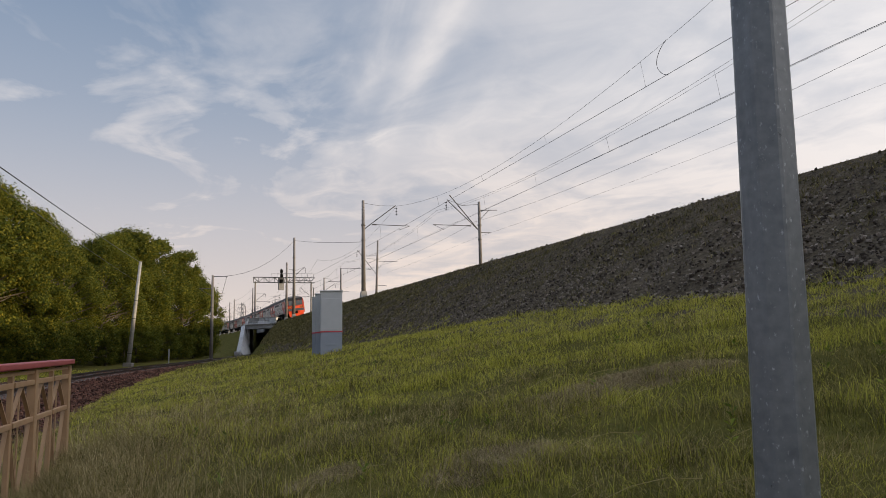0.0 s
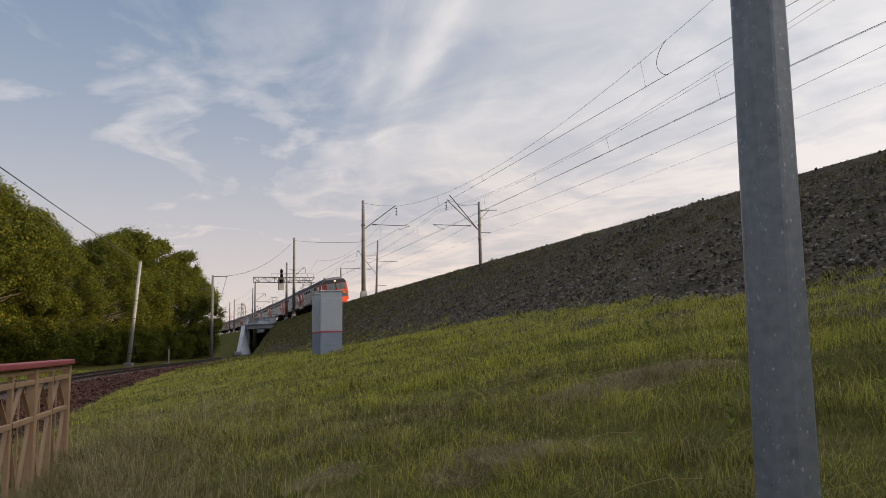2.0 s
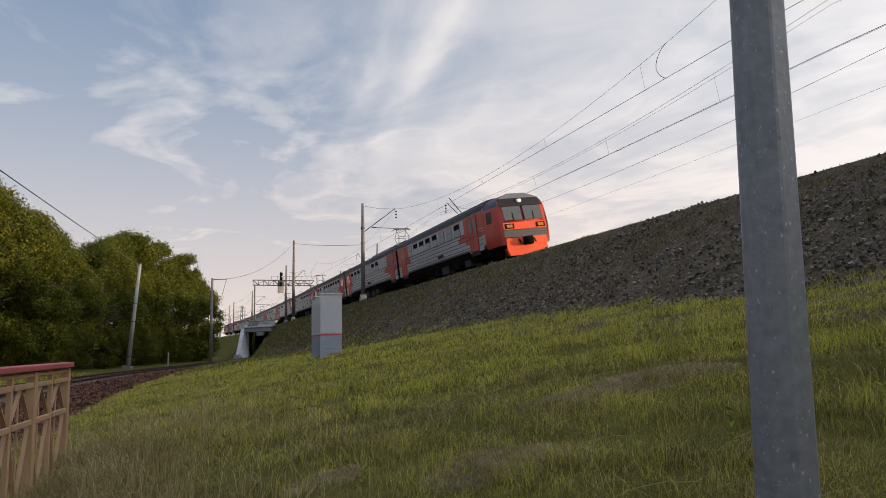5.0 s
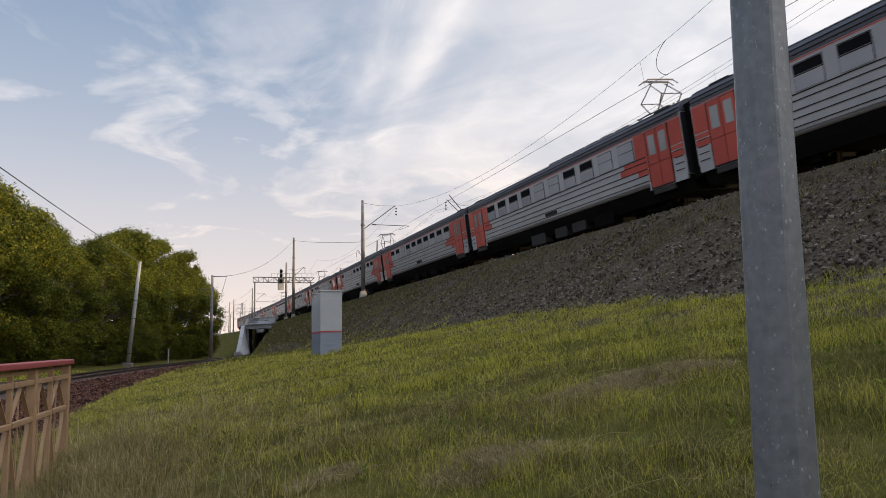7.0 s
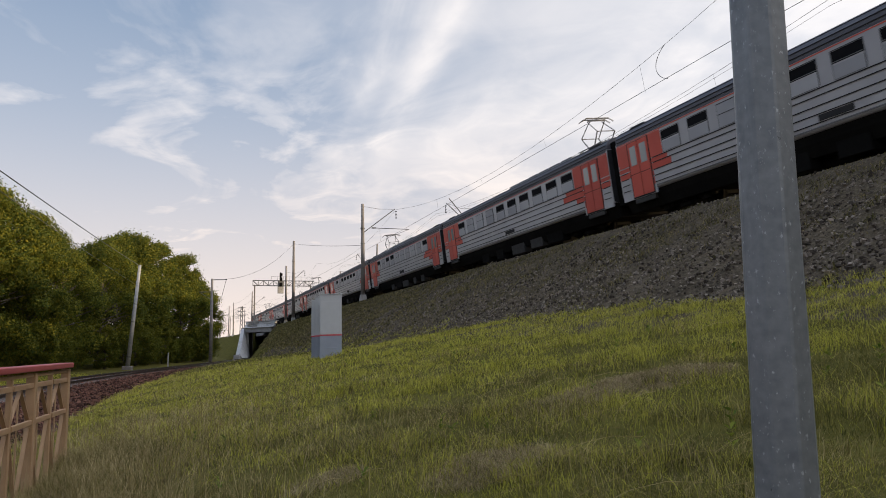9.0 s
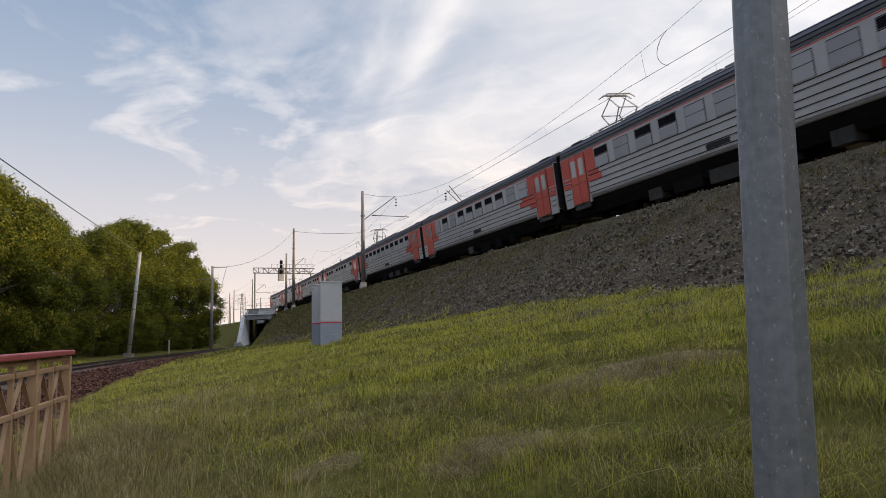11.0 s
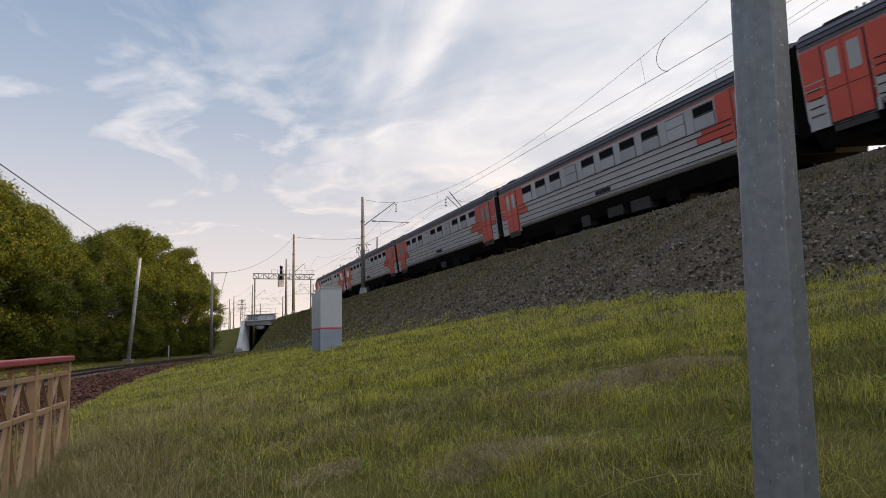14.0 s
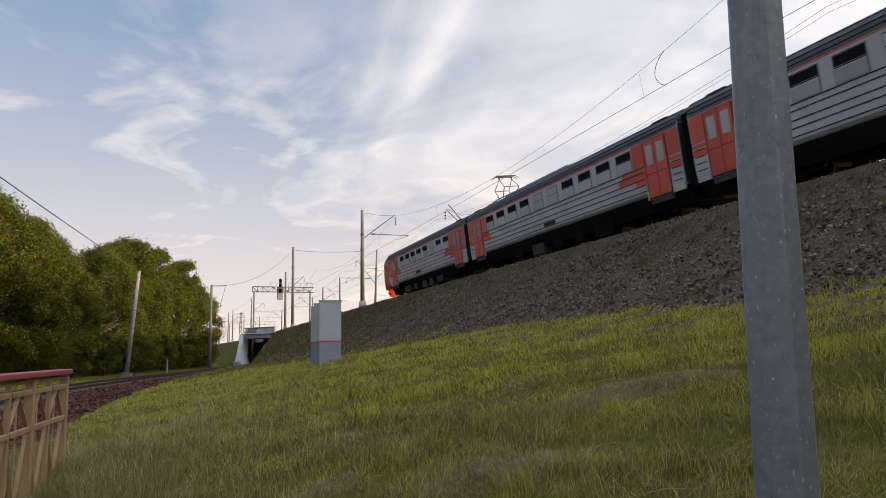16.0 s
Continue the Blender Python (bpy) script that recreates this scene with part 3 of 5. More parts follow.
def make_pantograph(car, y):
    """A raised two-arm current collector, its foot on the roof."""
    base = bmesh.new()
    for sx in (-0.55, 0.55):
        rod(base, (sx, -1.0, 0.24), (sx, 1.0, 0.24), 0.03, seg=6)
        for yy in (-0.9, 0.9):
            rod(base, (sx, yy, -0.05), (sx, yy, 0.24), 0.05, seg=6)
    for yy in (-1.0, 1.0):
        rod(base, (-0.6, yy, 0.24), (0.6, yy, 0.24), 0.03, seg=6)
    pn = part("pantograph", shared("panto_base", lambda: to_mesh("pantograph", base, M_STEEL)), None, car, "raised dark steel pantograph")
    pn.location = (0, y, 4.24)

    def arm(key, name, p, q, r=0.024):
        part(name, shared("panto" + key, lambda: to_mesh(name, rodm(p, q, r, seg=6), M_STEEL)), None, pn)

    for sx in (-1, 1):
        for sy in (-1, 1):
            k = "%d%d" % (sx, sy)
            arm("lo" + k, "lower_arm", (sx * 0.45, sy * 0.25, 0.25), (sx * 0.5, sy * 0.72, 0.85), 0.03)
            arm("up" + k, "upper_arm", (sx * 0.5, sy * 0.72, 0.85), (sx * 0.42, -sy * 0.12, 1.55))
    for sy in (-1, 1):
        arm("kn%d" % sy, "knee_bar", (-0.5, sy * 0.72, 0.85), (0.5, sy * 0.72, 0.85))
        hd = boxm(0, sy * 0.15, 1.66, 1.3, 0.07, 0.05)
        for sx in (-1, 1):
            rod(hd, (sx * 0.63, sy * 0.15, 1.66), (sx * 0.9, sy * 0.15, 1.5), 0.025, seg=6)
        part("collector_strip", hd, M_STEEL, pn)
    arm("top", "head_bar", (-0.5, 0, 1.57), (0.5, 0, 1.57))


def side_parts(car, side, ends, rng):
    """Doors, windows, ribs and colour blocks of one side. ends: which body ends carry a cab."""
    h = BODY / 2
    for end in (-1, 1):
        cab = ends.get(end)
        off = 2.5 if cab else 0.0
        yd = end * (h - 1.5 - off)

        def along(u0, u1):
            """A stretch u0 to u1 metres from this end of the car."""
            return min(end * (h - u0), end * (h - u1)), max(end * (h - u0), end * (h - u1))

        e0 = off - 0.3 if cab else 0.03
        for u0, u1, z0, z1 in ((e0, off + 3.02, 2.47, 3.43), (e0, off + (3.9 if end < 0 else 3.25), 2.27, 2.43), (e0, off + (4.2 if end < 0 else 3.45), 1.98, 2.23), (off + 0.75, off + (3.0 if end < 0 else 2.3), 1.74, 1.94),
                               (off + 0.75, off + 2.3, 1.40, 1.70)):
            part("red_end_panel", slab_on_side(bmesh.new(), side, *along(u0, u1), z0, z1, 0.008), M_RED, car, "red livery panel with stepped edge")
        # flat dark plate: the shade round the door leaves is in its colour
        part("door_recess_shade", slab_on_side(bmesh.new(), side, yd - 0.74, yd + 0.74, 1.06, 3.425, 0.012), M_RIB, car)
        for leaf in (-1, 1):
            yl = yd + leaf * 0.345
            lf = slab_on_side(bmesh.new(), side, yl - 0.33, yl + 0.33, 1.12, 3.40, 0.026)
            dl = part("door_leaf", lf, M_RED, car)
            part("door_window", slab_on_side(bmesh.new(), side, yl - 0.20, yl + 0.20, 2.42, 3.22, 0.032), M_DOORGLASS, dl)
            part("door_rail", slab_on_side(bmesh.new(), side, yl - 0.31, yl + 0.31, 2.05, 2.07, 0.032), M_RIB, dl)
        part("vestibule_skirt", slab_on_side(bmesh.new(), side, *along(off + 0.04, off + 2.35), 1.05, 1.37, 0.004, 0.06), M_GREY, car, "grey panel round the door sill")
        st = boxm(side * (HW - 0.06), yd, 0.93, 0.12, 1.35, 0.2, 0.02)
        part("door_step", st, M_UBOX, car)
        # short ribs beside the door, their shadow lines painted in
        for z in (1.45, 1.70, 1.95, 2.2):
            part("rib_stub_shade", slab_on_side(bmesh.new(), side, *along(off + 0.12, off + 0.62), z, z + 0.03, 0.02), M_RIB, car)
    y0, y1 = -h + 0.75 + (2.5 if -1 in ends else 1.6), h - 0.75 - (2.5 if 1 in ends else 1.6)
    # dark strips: each long rib's shadow line is put into its colour
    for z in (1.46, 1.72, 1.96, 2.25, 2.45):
        part("side_rib_shade", boxm(side * (HW + 0.006), (y0 + y1) / 2, z, 0.03, y1 - y0, 0.03), M_RIB, car)
    a0, a1 = -h + 0.05 + (2.2 if -1 in ends else 0), h - 0.05 - (2.2 if 1 in ends else 0)
    part("roofline_stripe", slab_on_side(bmesh.new(), side, a0, a1, 3.445, 3.485, 0.007), M_RED, car, "thin red stripe below the roof")
    part("cornice", slab_on_side(bmesh.new(), side, a0, a1, 3.50, 3.60, 0.004), M_ROOF, car, "dark band under the roof edge")
    part("sole_bar", boxm(side * (HW - 0.03), (a0 + a1) / 2, 1.335, 0.06, a1 - a0, 0.05, 0.015), M_GREYD, car, "dark grey lower edge")
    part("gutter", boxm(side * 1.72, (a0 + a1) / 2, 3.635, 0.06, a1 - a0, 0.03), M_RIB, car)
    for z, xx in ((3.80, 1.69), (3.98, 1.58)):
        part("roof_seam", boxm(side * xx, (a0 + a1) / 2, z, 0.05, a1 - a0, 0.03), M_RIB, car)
    for i, c in enumerate(PLAN_WIN):
        y = c - h
        if (1 in ends and y > h - 5.4) or (-1 in ends and y < -h + 5.4):
            continue
        fr = slab_on_side(bmesh.new(), side, y - 0.57, y + 0.57, 2.47, 3.36, 0.012)
        w = part("window", fr, M_GREY, car)
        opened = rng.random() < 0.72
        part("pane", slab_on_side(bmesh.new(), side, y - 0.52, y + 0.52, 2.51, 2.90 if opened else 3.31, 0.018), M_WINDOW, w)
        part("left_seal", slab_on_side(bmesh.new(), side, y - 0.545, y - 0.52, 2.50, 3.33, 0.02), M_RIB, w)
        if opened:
            # no opening is cut: the plate's colour gives the shade inside
            part("vent", slab_on_side(bmesh.new(), side, y - 0.52, y + 0.52, 2.955, 3.31, 0.018), M_VENT_SHADE, w, "open top vent, the dark inside painted on a flat plate")
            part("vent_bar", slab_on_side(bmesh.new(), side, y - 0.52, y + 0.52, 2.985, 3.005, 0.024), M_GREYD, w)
        else:
            part("glazing_bar", slab_on_side(bmesh.new(), side, y - 0.52, y + 0.52, 2.945, 2.965, 0.024), M_RIB, w)
        part("right_seal", slab_on_side(bmesh.new(), side, y + 0.52, y + 0.54, 2.50, 3.33, 0.02), M_GREYD, w)
        part("bottom_seal", slab_on_side(bmesh.new(), side, y - 0.545, y + 0.545, 2.485, 2.505, 0.02), M_GREYD, w)
        part("top_seal", slab_on_side(bmesh.new(), side, y - 0.545, y + 0.545, 3.32, 3.345, 0.02), M_RIB, w)
    part("side_grille", slab_on_side(bmesh.new(), side, -0.7, 0.5, 1.50, 1.68, 0.022), M_RIB, car)


def make_car(kind, panto=0, seed=0):
    """kind: 'mid', or 1 / -1 for a cab at the +y / -y end. The car runs towards -y. Panto: 1 near the +y end, -1 near the -y end."""
    rng = random.Random(seed)
    h = BODY / 2
    ends = {} if kind == "mid" else {kind: True}
    label = "grey and red electric train car with a raised pantograph" if panto else \
        ("grey and red electric train end car with an orange cab" if ends else "grey and red electric train car with ribbed sides")
    car = thing("train_car", Matrix(), label, "train car", "cars of the train")
    y0, y1 = -h + (2.2 if -1 in ends else 0), h - (2.2 if 1 in ends else 0)
    low = [(-1.55, 1.20), (-1.66, 1.23), (-1.72, 1.29), (-HW, 1.38), (-HW, 3.5)]
    shell = low + ROOFP[:1] + ROOFP[-1:] + [(-x, z) for x, z in low[::-1]]
    part("body", prism(bmesh.new(), shell, y0, y1), M_GREY, car)
    roof = prism(bmesh.new(), ROOFP, y0, y1)
    part("roof", roof, M_ROOF, car, smooth=False)
    for k in range(6):
        part("roof_vent", boxm(0, -h + 3.4 + k * (BODY - 6.8) / 5, 4.24, 0.9, 0.8, 0.16, 0.05), M_GREYD, car)
    for e in (-1, 1):
        if e not in ends:
            for x in (-1.3, 1.3):
                part("roof_box", boxm(x, e * (h - 1.3), 4.0, 0.4, 1.0, 0.24, 0.05), M_RIB, car)
    for sd in (-1, 1):
        side_parts(car, sd, ends, rng)
    for e in (-1, 1):
        if e in ends:
            continue
        part("end_wall", prism(bmesh.new(), [(x * 0.985, 1.2 + (z - 1.2) * 0.985) for x, z in shell], e * h, e * (h + 0.03)), M_RIB, car, "dark car end wall")
        bel = bmesh.new()
        for k in range(3):
            box(bel, 0, e * (h + 0.06 + 0.11 * k), 2.45, 3.0, 0.10, 2.9, 0.04)
        part("gangway_bellows", bel, M_UNDER, car)
        cp = rodm((0, e * (h - 0.3), 1.0), (0, e * (h + CAR_GAP / 2), 1.0), 0.12)
        part("coupler", cp, M_UNDER, car)
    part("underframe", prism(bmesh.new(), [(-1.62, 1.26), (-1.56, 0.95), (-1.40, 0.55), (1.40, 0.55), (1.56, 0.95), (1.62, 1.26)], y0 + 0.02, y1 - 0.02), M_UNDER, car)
    # added block: closes the view to sunlit parts under the car
    part("underfloor_filler", boxm(0, 0, 0.46, 1.7, 8.6, 0.5, 0.04), M_UNDER, car, "black block that fills the space under the floor")
    for e in (-1, 1):
        make_bogie(car, e * 7.5)
    for k in range(rng.choice((4, 5))):
        yb = -4.6 + k * 2.2 + rng.uniform(-0.3, 0.3)
        ub = boxm(-1.25, yb, 0.58 + rng.uniform(-0.05, 0.03), 0.5, rng.uniform(0.7, 1.7), rng.uniform(0.45, 0.66), 0.03)
        part("equipment_box", ub, rng.choice((M_UBOX, M_UNDER, M_UBOX)), car)
        part("equipment_box", boxm(1.1, yb + 0.6, 0.65, 0.6, 1.3, 0.45, 0.03), M_UNDER, car)
    if panto:
        make_pantograph(car, panto * (h - 3.0))
        for k in range(6):
            part("roof_equipment", boxm(0.0, panto * (h - 5.0 - k * 1.25), 4.33, 1.6, 1.1, 0.2, 0.04), M_GREYD, car)
        for k in range(4):
            part("insulator", rodm((-0.6, panto * (h - 1.3 - k * 0.25), 4.1), (-0.6, panto * (h - 1.3 - k * 0.25), 4.45), 0.05, seg=6), M_GREYD, car)
    for e in ends:
        make_cab(car, e)
    return car


def make_cab(car, e):
    """The driver's cab: built for the -y end, then turned for the other."""
    h = BODY / 2
    T = Matrix() if e < 0 else pose(0, 0, 0, 0, 0, 180)
    Y = -h

    def put(name, bm, m, label="", smooth=False, to=car):
        bmesh.ops.transform(bm, matrix=T, verts=bm.verts)
        return part(name, bm, m, to, label, smooth)

    outline = [(0.95, 1.66), (1.05, 1.74), (1.9, 1.74), (2.3, 1.73), (3.0, 1.72), (3.38, 1.70), (3.6, 1.64), (3.85, 1.48), (4.05, 1.15), (4.18, 0.7), (4.22, 0.0)]
    bm = bmesh.new()
    grid = []
    for t in np.linspace(0, 1, 10):
        row = []
        for sgn in (-1, 1):
            for z, w in (outline if sgn < 0 else outline[-2::-1]):
                lean = float(np.interp(z, [0.95, 1.9, 2.3, 3.5, 4.24], [0.05, 0.0, 0.03, 0.32, 0.8]))
                y = Y + 2.2 - t * (2.2 - lean)
                ww = w * (1 - 0.08 * max(0.0, t - 0.45) ** 2 / 0.3)
                row.append(bm.verts.new((sgn * ww, y, z)))
        grid.append(row)
    n = len(grid[0])
    for a, b in zip(grid[:-1], grid[1:]):
        for k in range(n - 1):
            f = bm.faces.new((a[k], a[k + 1], b[k + 1], b[k]))
            zc = (a[k].co.z + a[k + 1].co.z) / 2
            f.material_index = 1 if zc > 3.4 else 0
    f = bm.faces.new(grid[-1])
    f.material_index = 0
    bmesh.ops.recalc_face_normals(bm, faces=bm.faces)
    put("cab_shell", bm, [M_RED, M_ROOF], "red cab shell", True)

    def front(name, m, x0, x1, z0, z1, out=0.03, label="", thick=0.05, to=car, top=1.0):
        """A panel that follows the leaning front."""
        b = bmesh.new()
        vs = []
        for oo in (out, out - thick):
            for z in (z0, z1):
                lean = float(np.interp(z, [0.95, 1.9, 2.3, 3.5, 4.24], [0.05, 0.0, 0.03, 0.32, 0.8]))
                for x in (x0, x1):
                    vs.append(b.verts.new((x * (top if z == z1 else 1.0), Y + lean - oo, z)))
        for q in ((0, 1, 3, 2), (5, 4, 6, 7), (0, 2, 6, 4), (1, 5, 7, 3), (2, 3, 7, 6), (0, 4, 5, 1)):
            b.faces.new([vs[i] for i in q])
        bmesh.ops.recalc_face_normals(b, faces=b.faces)
        return put(name, b, m, label, to=to)

    front("forehead", M_RIB, -1.52, 1.52, 3.34, 3.86, 0.03, "dark grey panel over the windscreens", top=0.9)
    front("brow", M_GREYD, -1.37, 1.37, 3.864, 4.21, 0.03, top=0.45)
    for x in (-0.69, 0.69):
        front("windscreen", M_WSCREEN, x - 0.60, x + 0.60, 2.44, 3.31, 0.045, "dark reflective windscreen")
        front("wiper", M_UNDER, x - 0.02, x + 0.02, 2.44, 2.95, 0.07)
    front("orange_band", M_ORANGE, -1.46, 1.46, 1.86, 2.30, 0.03, "bright orange front band")
    front("grey_band", M_ROOF, -1.46, 1.46, 1.40, 1.82, 0.03)
    for x in (-1.05, 1.05):
        front("headlight_housing", M_UNDER, x - 0.30, x + 0.30, 1.92, 2.22, 0.06)
        for dx in (-0.1, 0.1):
            front("headlight", M_LAMP_DIM, x + dx - 0.09, x + dx + 0.09, 1.98, 2.16, 0.075)
    front("lower_skirt", M_ORANGE, -1.36, 1.36, 0.70, 1.34, 0.04, "bright orange lower skirt")
    put("snow_plough", prism(bmesh.new(), [(-1.4, 0.72), (-1.2, 0.28), (1.2, 0.28), (1.4, 0.72)], Y - 0.02, Y + 0.3), M_ORANGE, "orange track-clearing plate")
    cb = boxm(0, Y - 0.2, 1.12, 0.5, 0.5, 0.5, 0.06)
    rod(cb, (0, Y - 0.2, 1.05), (0, Y - 0.55, 1.05), 0.14)
    for x in (-0.5, 0.5):
        rod(cb, (x, Y, 1.25), (x, Y - 0.2, 1.0), 0.04, seg=6)
    put("coupler", cb, M_UNDER)
    sp = boxm(0, Y + 0.40, 3.66, 0.24, 0.3, 0.2, 0.04)
    put("spotlight", sp, M_LAMP_TOP, "lit spotlight over the windscreen")
    for sx in (-1, 1):
        w = bmesh.new()
        box(w, sx * 1.735, Y + 1.35, 2.85, 0.04, 0.7, 0.75, 0.01)
        put("cab_side_window", w, M_WSCREEN)


M_LAMP_DIM = mat("headlight_glass", (0.42, 0.14, 0.03), (0.55, 0.2, 0.05), 3, 0.2)
M_LAMP_TOP = glow_mat("spotlight_glow", (1.0, 0.85, 0.7), 0.35)

PANTO = {2: -1, 4: -1, 5: 1, 7: 1, 10: 1}
CARS = []
for n in range(1, 12):
    CARS.append(make_car(-1 if n == 1 else 1 if n == 11 else "mid", PANTO.get(n, 0), n))

SPEED, SPEED_IN, S_GAP = 19.706, 19.58, 18.25      # metres a second; where the gap behind the second car is at 7 s


def motions():
    for n, car in enumerate(CARS, 1):
        rows = []
        for t in np.arange(0, 16.01, 0.25):
            s = S_GAP + (n - 2.5) * CAR_L - (SPEED if t > 7 else SPEED_IN) * (t - 7)
            off, turn = track_shift(s)
            x, y, h = main_line(s, off)
            h = h - turn
            rows.append((float(t), pose(float(x), float(y), RAIL, 0, 0, math.degrees(float(h))) @ pose(0, 0, 0, 0, -6.5, 0)))
        walk(car, rows)


# ---- masts and wires ----
def make_mast(s, lat, z, height, label, r=0.17, foot=True, lean=0.0, sunk=0.3):
    m = thing("catenary_mast", on_main(s, lat, z) @ pose(0, 0, 0, 0, lean, 0), label, "railway mast", "masts of the main line")
    part("shaft", rodm((0, 0, -sunk), (0, 0, height), r, r * 0.62, 12), M_POLE, m, smooth=True)
    if foot:
        f = bmesh.new()
        bmesh.ops.create_cone(f, cap_ends=True, segments=4, radius1=0.62, radius2=0.36, depth=1.5, matrix=Matrix.Translation((0, 0, 0.25)) @ pose(0, 0, 0, 0, 0, 45))
        part("footing", f, M_CONC, m, "pale concrete footing")
    for hh in (0.12, 0.6, 0.75):
        part("band", rodm((0, 0, height * hh), (0, 0, height * hh + 0.07), r * 1.02, r * 1.02, 12), M_STEEL, m)
    return m


def cantilever(m, side, z_root, reach, rise, z_steady, tie_z):
    """An inclined tube with its tie and the steady arm that holds the contact wire."""
    b = bmesh.new()
    rod(b, (0, 0, z_root), (side * reach * 0.78, 0, z_root + rise), 0.045, seg=6)
    pipe(b, [(0, 0, tie_z), (side * reach * 0.4, 0, tie_z - 0.2), (side * reach * 0.74, 0, z_root + rise - 0.05)], 0.018)
    part("cantilever", b, M_STEEL, m, "inclined steel cantilever with tie rod")
    a = bmesh.new()
    rod(a, (side * 0.9, 0, z_steady + 0.02), (side * reach * 1.12, 0, z_steady), 0.035, seg=6)
    rod(a, (side * reach * 1.12, 0, z_steady), (side * reach * 0.86, 0, z_steady - 0.45), 0.02, seg=6)
    rod(a, (side * 0.95, 0, z_steady + 0.02), (side * 1.35, 0, z_steady + 0.02), 0.07, seg=8)
    part("steady_arm", a, M_STEEL, m)
    ins = bmesh.new()
    for k in range(5):
        zt = z_root + rise - 0.25 - k * 0.16
        rod(ins, (side * reach * 0.8, 0, zt), (side * reach * 0.8, 0, zt - 0.08), 0.09 if k % 2 == 0 else 0.04, seg=8)
    part("insulator", ins, M_UNDER, m)


ZB = RAIL - 0.6
m1 = make_mast(43, -3.3, ZB - 0.4, 10.05, "slender concrete catenary mast with a steel cantilever", 0.23)
cantilever(m1, 1, 7.1, 4.3, 2.6, 7.65, 9.8)
m2 = make_mast(38.5, 7.3, ZB - 0.3, 9.45, "slender concrete catenary mast with two crossing cantilevers", 0.20)
cantilever(m2, -1, 6.5, 4.3, 3.0, 7.0, 9.2)
b = bmesh.new()
rod(b, (0, 0.5, 6.8), (-2.9, 0.5, 10.1), 0.05, seg=6)
rod(b, (0, 0, 8.6), (1.9, 0, 8.7), 0.035, seg=6)
rod(b, (0, 0, 7.6), (1.0, 0, 8.6), 0.03, seg=6)
rod(b, (0, 0, 6.4), (1.2, 0, 6.4), 0.035, seg=6)
part("cross_arm", b, M_STEEL, m2)
m3 = make_mast(99, -3.6, ZB - 0.7, 10.4, "slender concrete catenary mast with a steel cantilever", 0.23)
cantilever(m3, 1, 6.9, 4.0, 2.8, 7.3, 9.3)
m4 = make_mast(90, -3.6, ZB - 0.6, 13.35, "tall concrete mast that carries a crossing power line", 0.27)
m5 = make_mast(80, 7.3, ZB - 0.3, 11.5, "slender concrete catenary mast beyond the tracks", 0.20, lean=2.0)
cantilever(m5, -1, 6.2, 4.0, 3.6, 7.0, 9.2)
rb = bmesh.new()
rod(rb, (-1.6, 0, 8.6), (0.3, 0, 8.6), 0.03, seg=6)
rod(rb, (0, 0, 8.3), (3.2, 0, 8.4), 0.03, seg=6)
rod(rb, (0, 0, 7.0), (1.2, 0, 8.3), 0.03, seg=6)
rod(rb, (0, 0, 4.6), (1.6, 0, 4.6), 0.03, seg=6)
part("cross_arm", rb, M_STEEL, m5)
m6 = make_mast(106, 7.3, ZB - 0.3, 9.95, "slender concrete catenary mast beyond the tracks", 0.20)
hk = bmesh.new()
pipe(hk, [(0, 0, 9.9), (1.3, 0, 9.9), (1.3, 0, 8.9)], 0.035)
rod(hk, (0, 0, 5.6), (1.5, 0, 5.6), 0.035, seg=6)
part("cross_arm", hk, M_STEEL, m6)
m7 = make_mast(123, 7.3, ZB - 0.3, 9.7, "slender concrete catenary mast beyond the tracks", 0.20)
cantilever(m7, 1, 6.9, 3.0, 1.6, 8.9, 9.6)
FAR_MASTS = [(158.5, -3.8, 10.2), (139.5, 8, 8.9), (187.5, 8, 9.0), (209.5, -3.8, 10.6), (223.5, -3.8, 10.4), (236, 8.2, 9.6), (252, -3.8, 10.4), (273, 8.2, 12.0),
             (290, -3.8, 10.4), (312, 8.6, 10.4), (325, -3.8, 10.4), (352, -3.8, 10.6), (362, 9, 10.6), (396, -3.8, 10.6), (402, 9.0, 10.6)]
for s, lat, hh in FAR_MASTS:
    mm = make_mast(s, lat, ZB - 0.3, hh, "distant concrete catenary mast", 0.2)
    cantilever(mm, 1 if lat < 0 else -1, 6.4, 3.9, 2.5, 6.8, 9.0)


def make_gantry():
    g = thing("signal_gantry", on_main(145, 0, ZB), "steel lattice gantry across the tracks", "gantry")
    for lat in (-4.6, 8.4):
        part("leg", rodm((lat, 0, -0.3), (lat, 0, 10.4), 0.2, 0.16, 10), M_POLE, g)
    bm = bmesh.new()
    x0, x1, z0, z1 = -5.0, 9.2, 10.2, 11.4
    for yy in (-0.4, 0.4):
        for z in (z0, z1):
            rod(bm, (x0, yy, z), (x1, yy, z), 0.07, seg=5)
        k = 12
        for i in range(k):
            a, b = x0 + (x1 - x0) * i / k, x0 + (x1 - x0) * (i + 1) / k
            rod(bm, (a, yy, z0 if i % 2 else z1), (b, yy, z1 if i % 2 else z0), 0.05, seg=5)
            rod(bm, (a, yy, z0), (a, yy, z1), 0.04, seg=5)
    part("truss", bm, M_STEEL, g, "rusty steel lattice beam")
    rl = bmesh.new()
    for i in range(8):
        x = x0 + 4.2 + i * 1.4
        rod(rl, (x, 0.4, z1), (x, 0.4, z1 + 1.0), 0.035, seg=5)
    rod(rl, (x0 + 4.2, 0.4, z1 + 1.0), (x1, 0.4, z1 + 1.0), 0.035, seg=5)
    part("walkway_rail", rl, M_STEEL, g)


make_gantry()


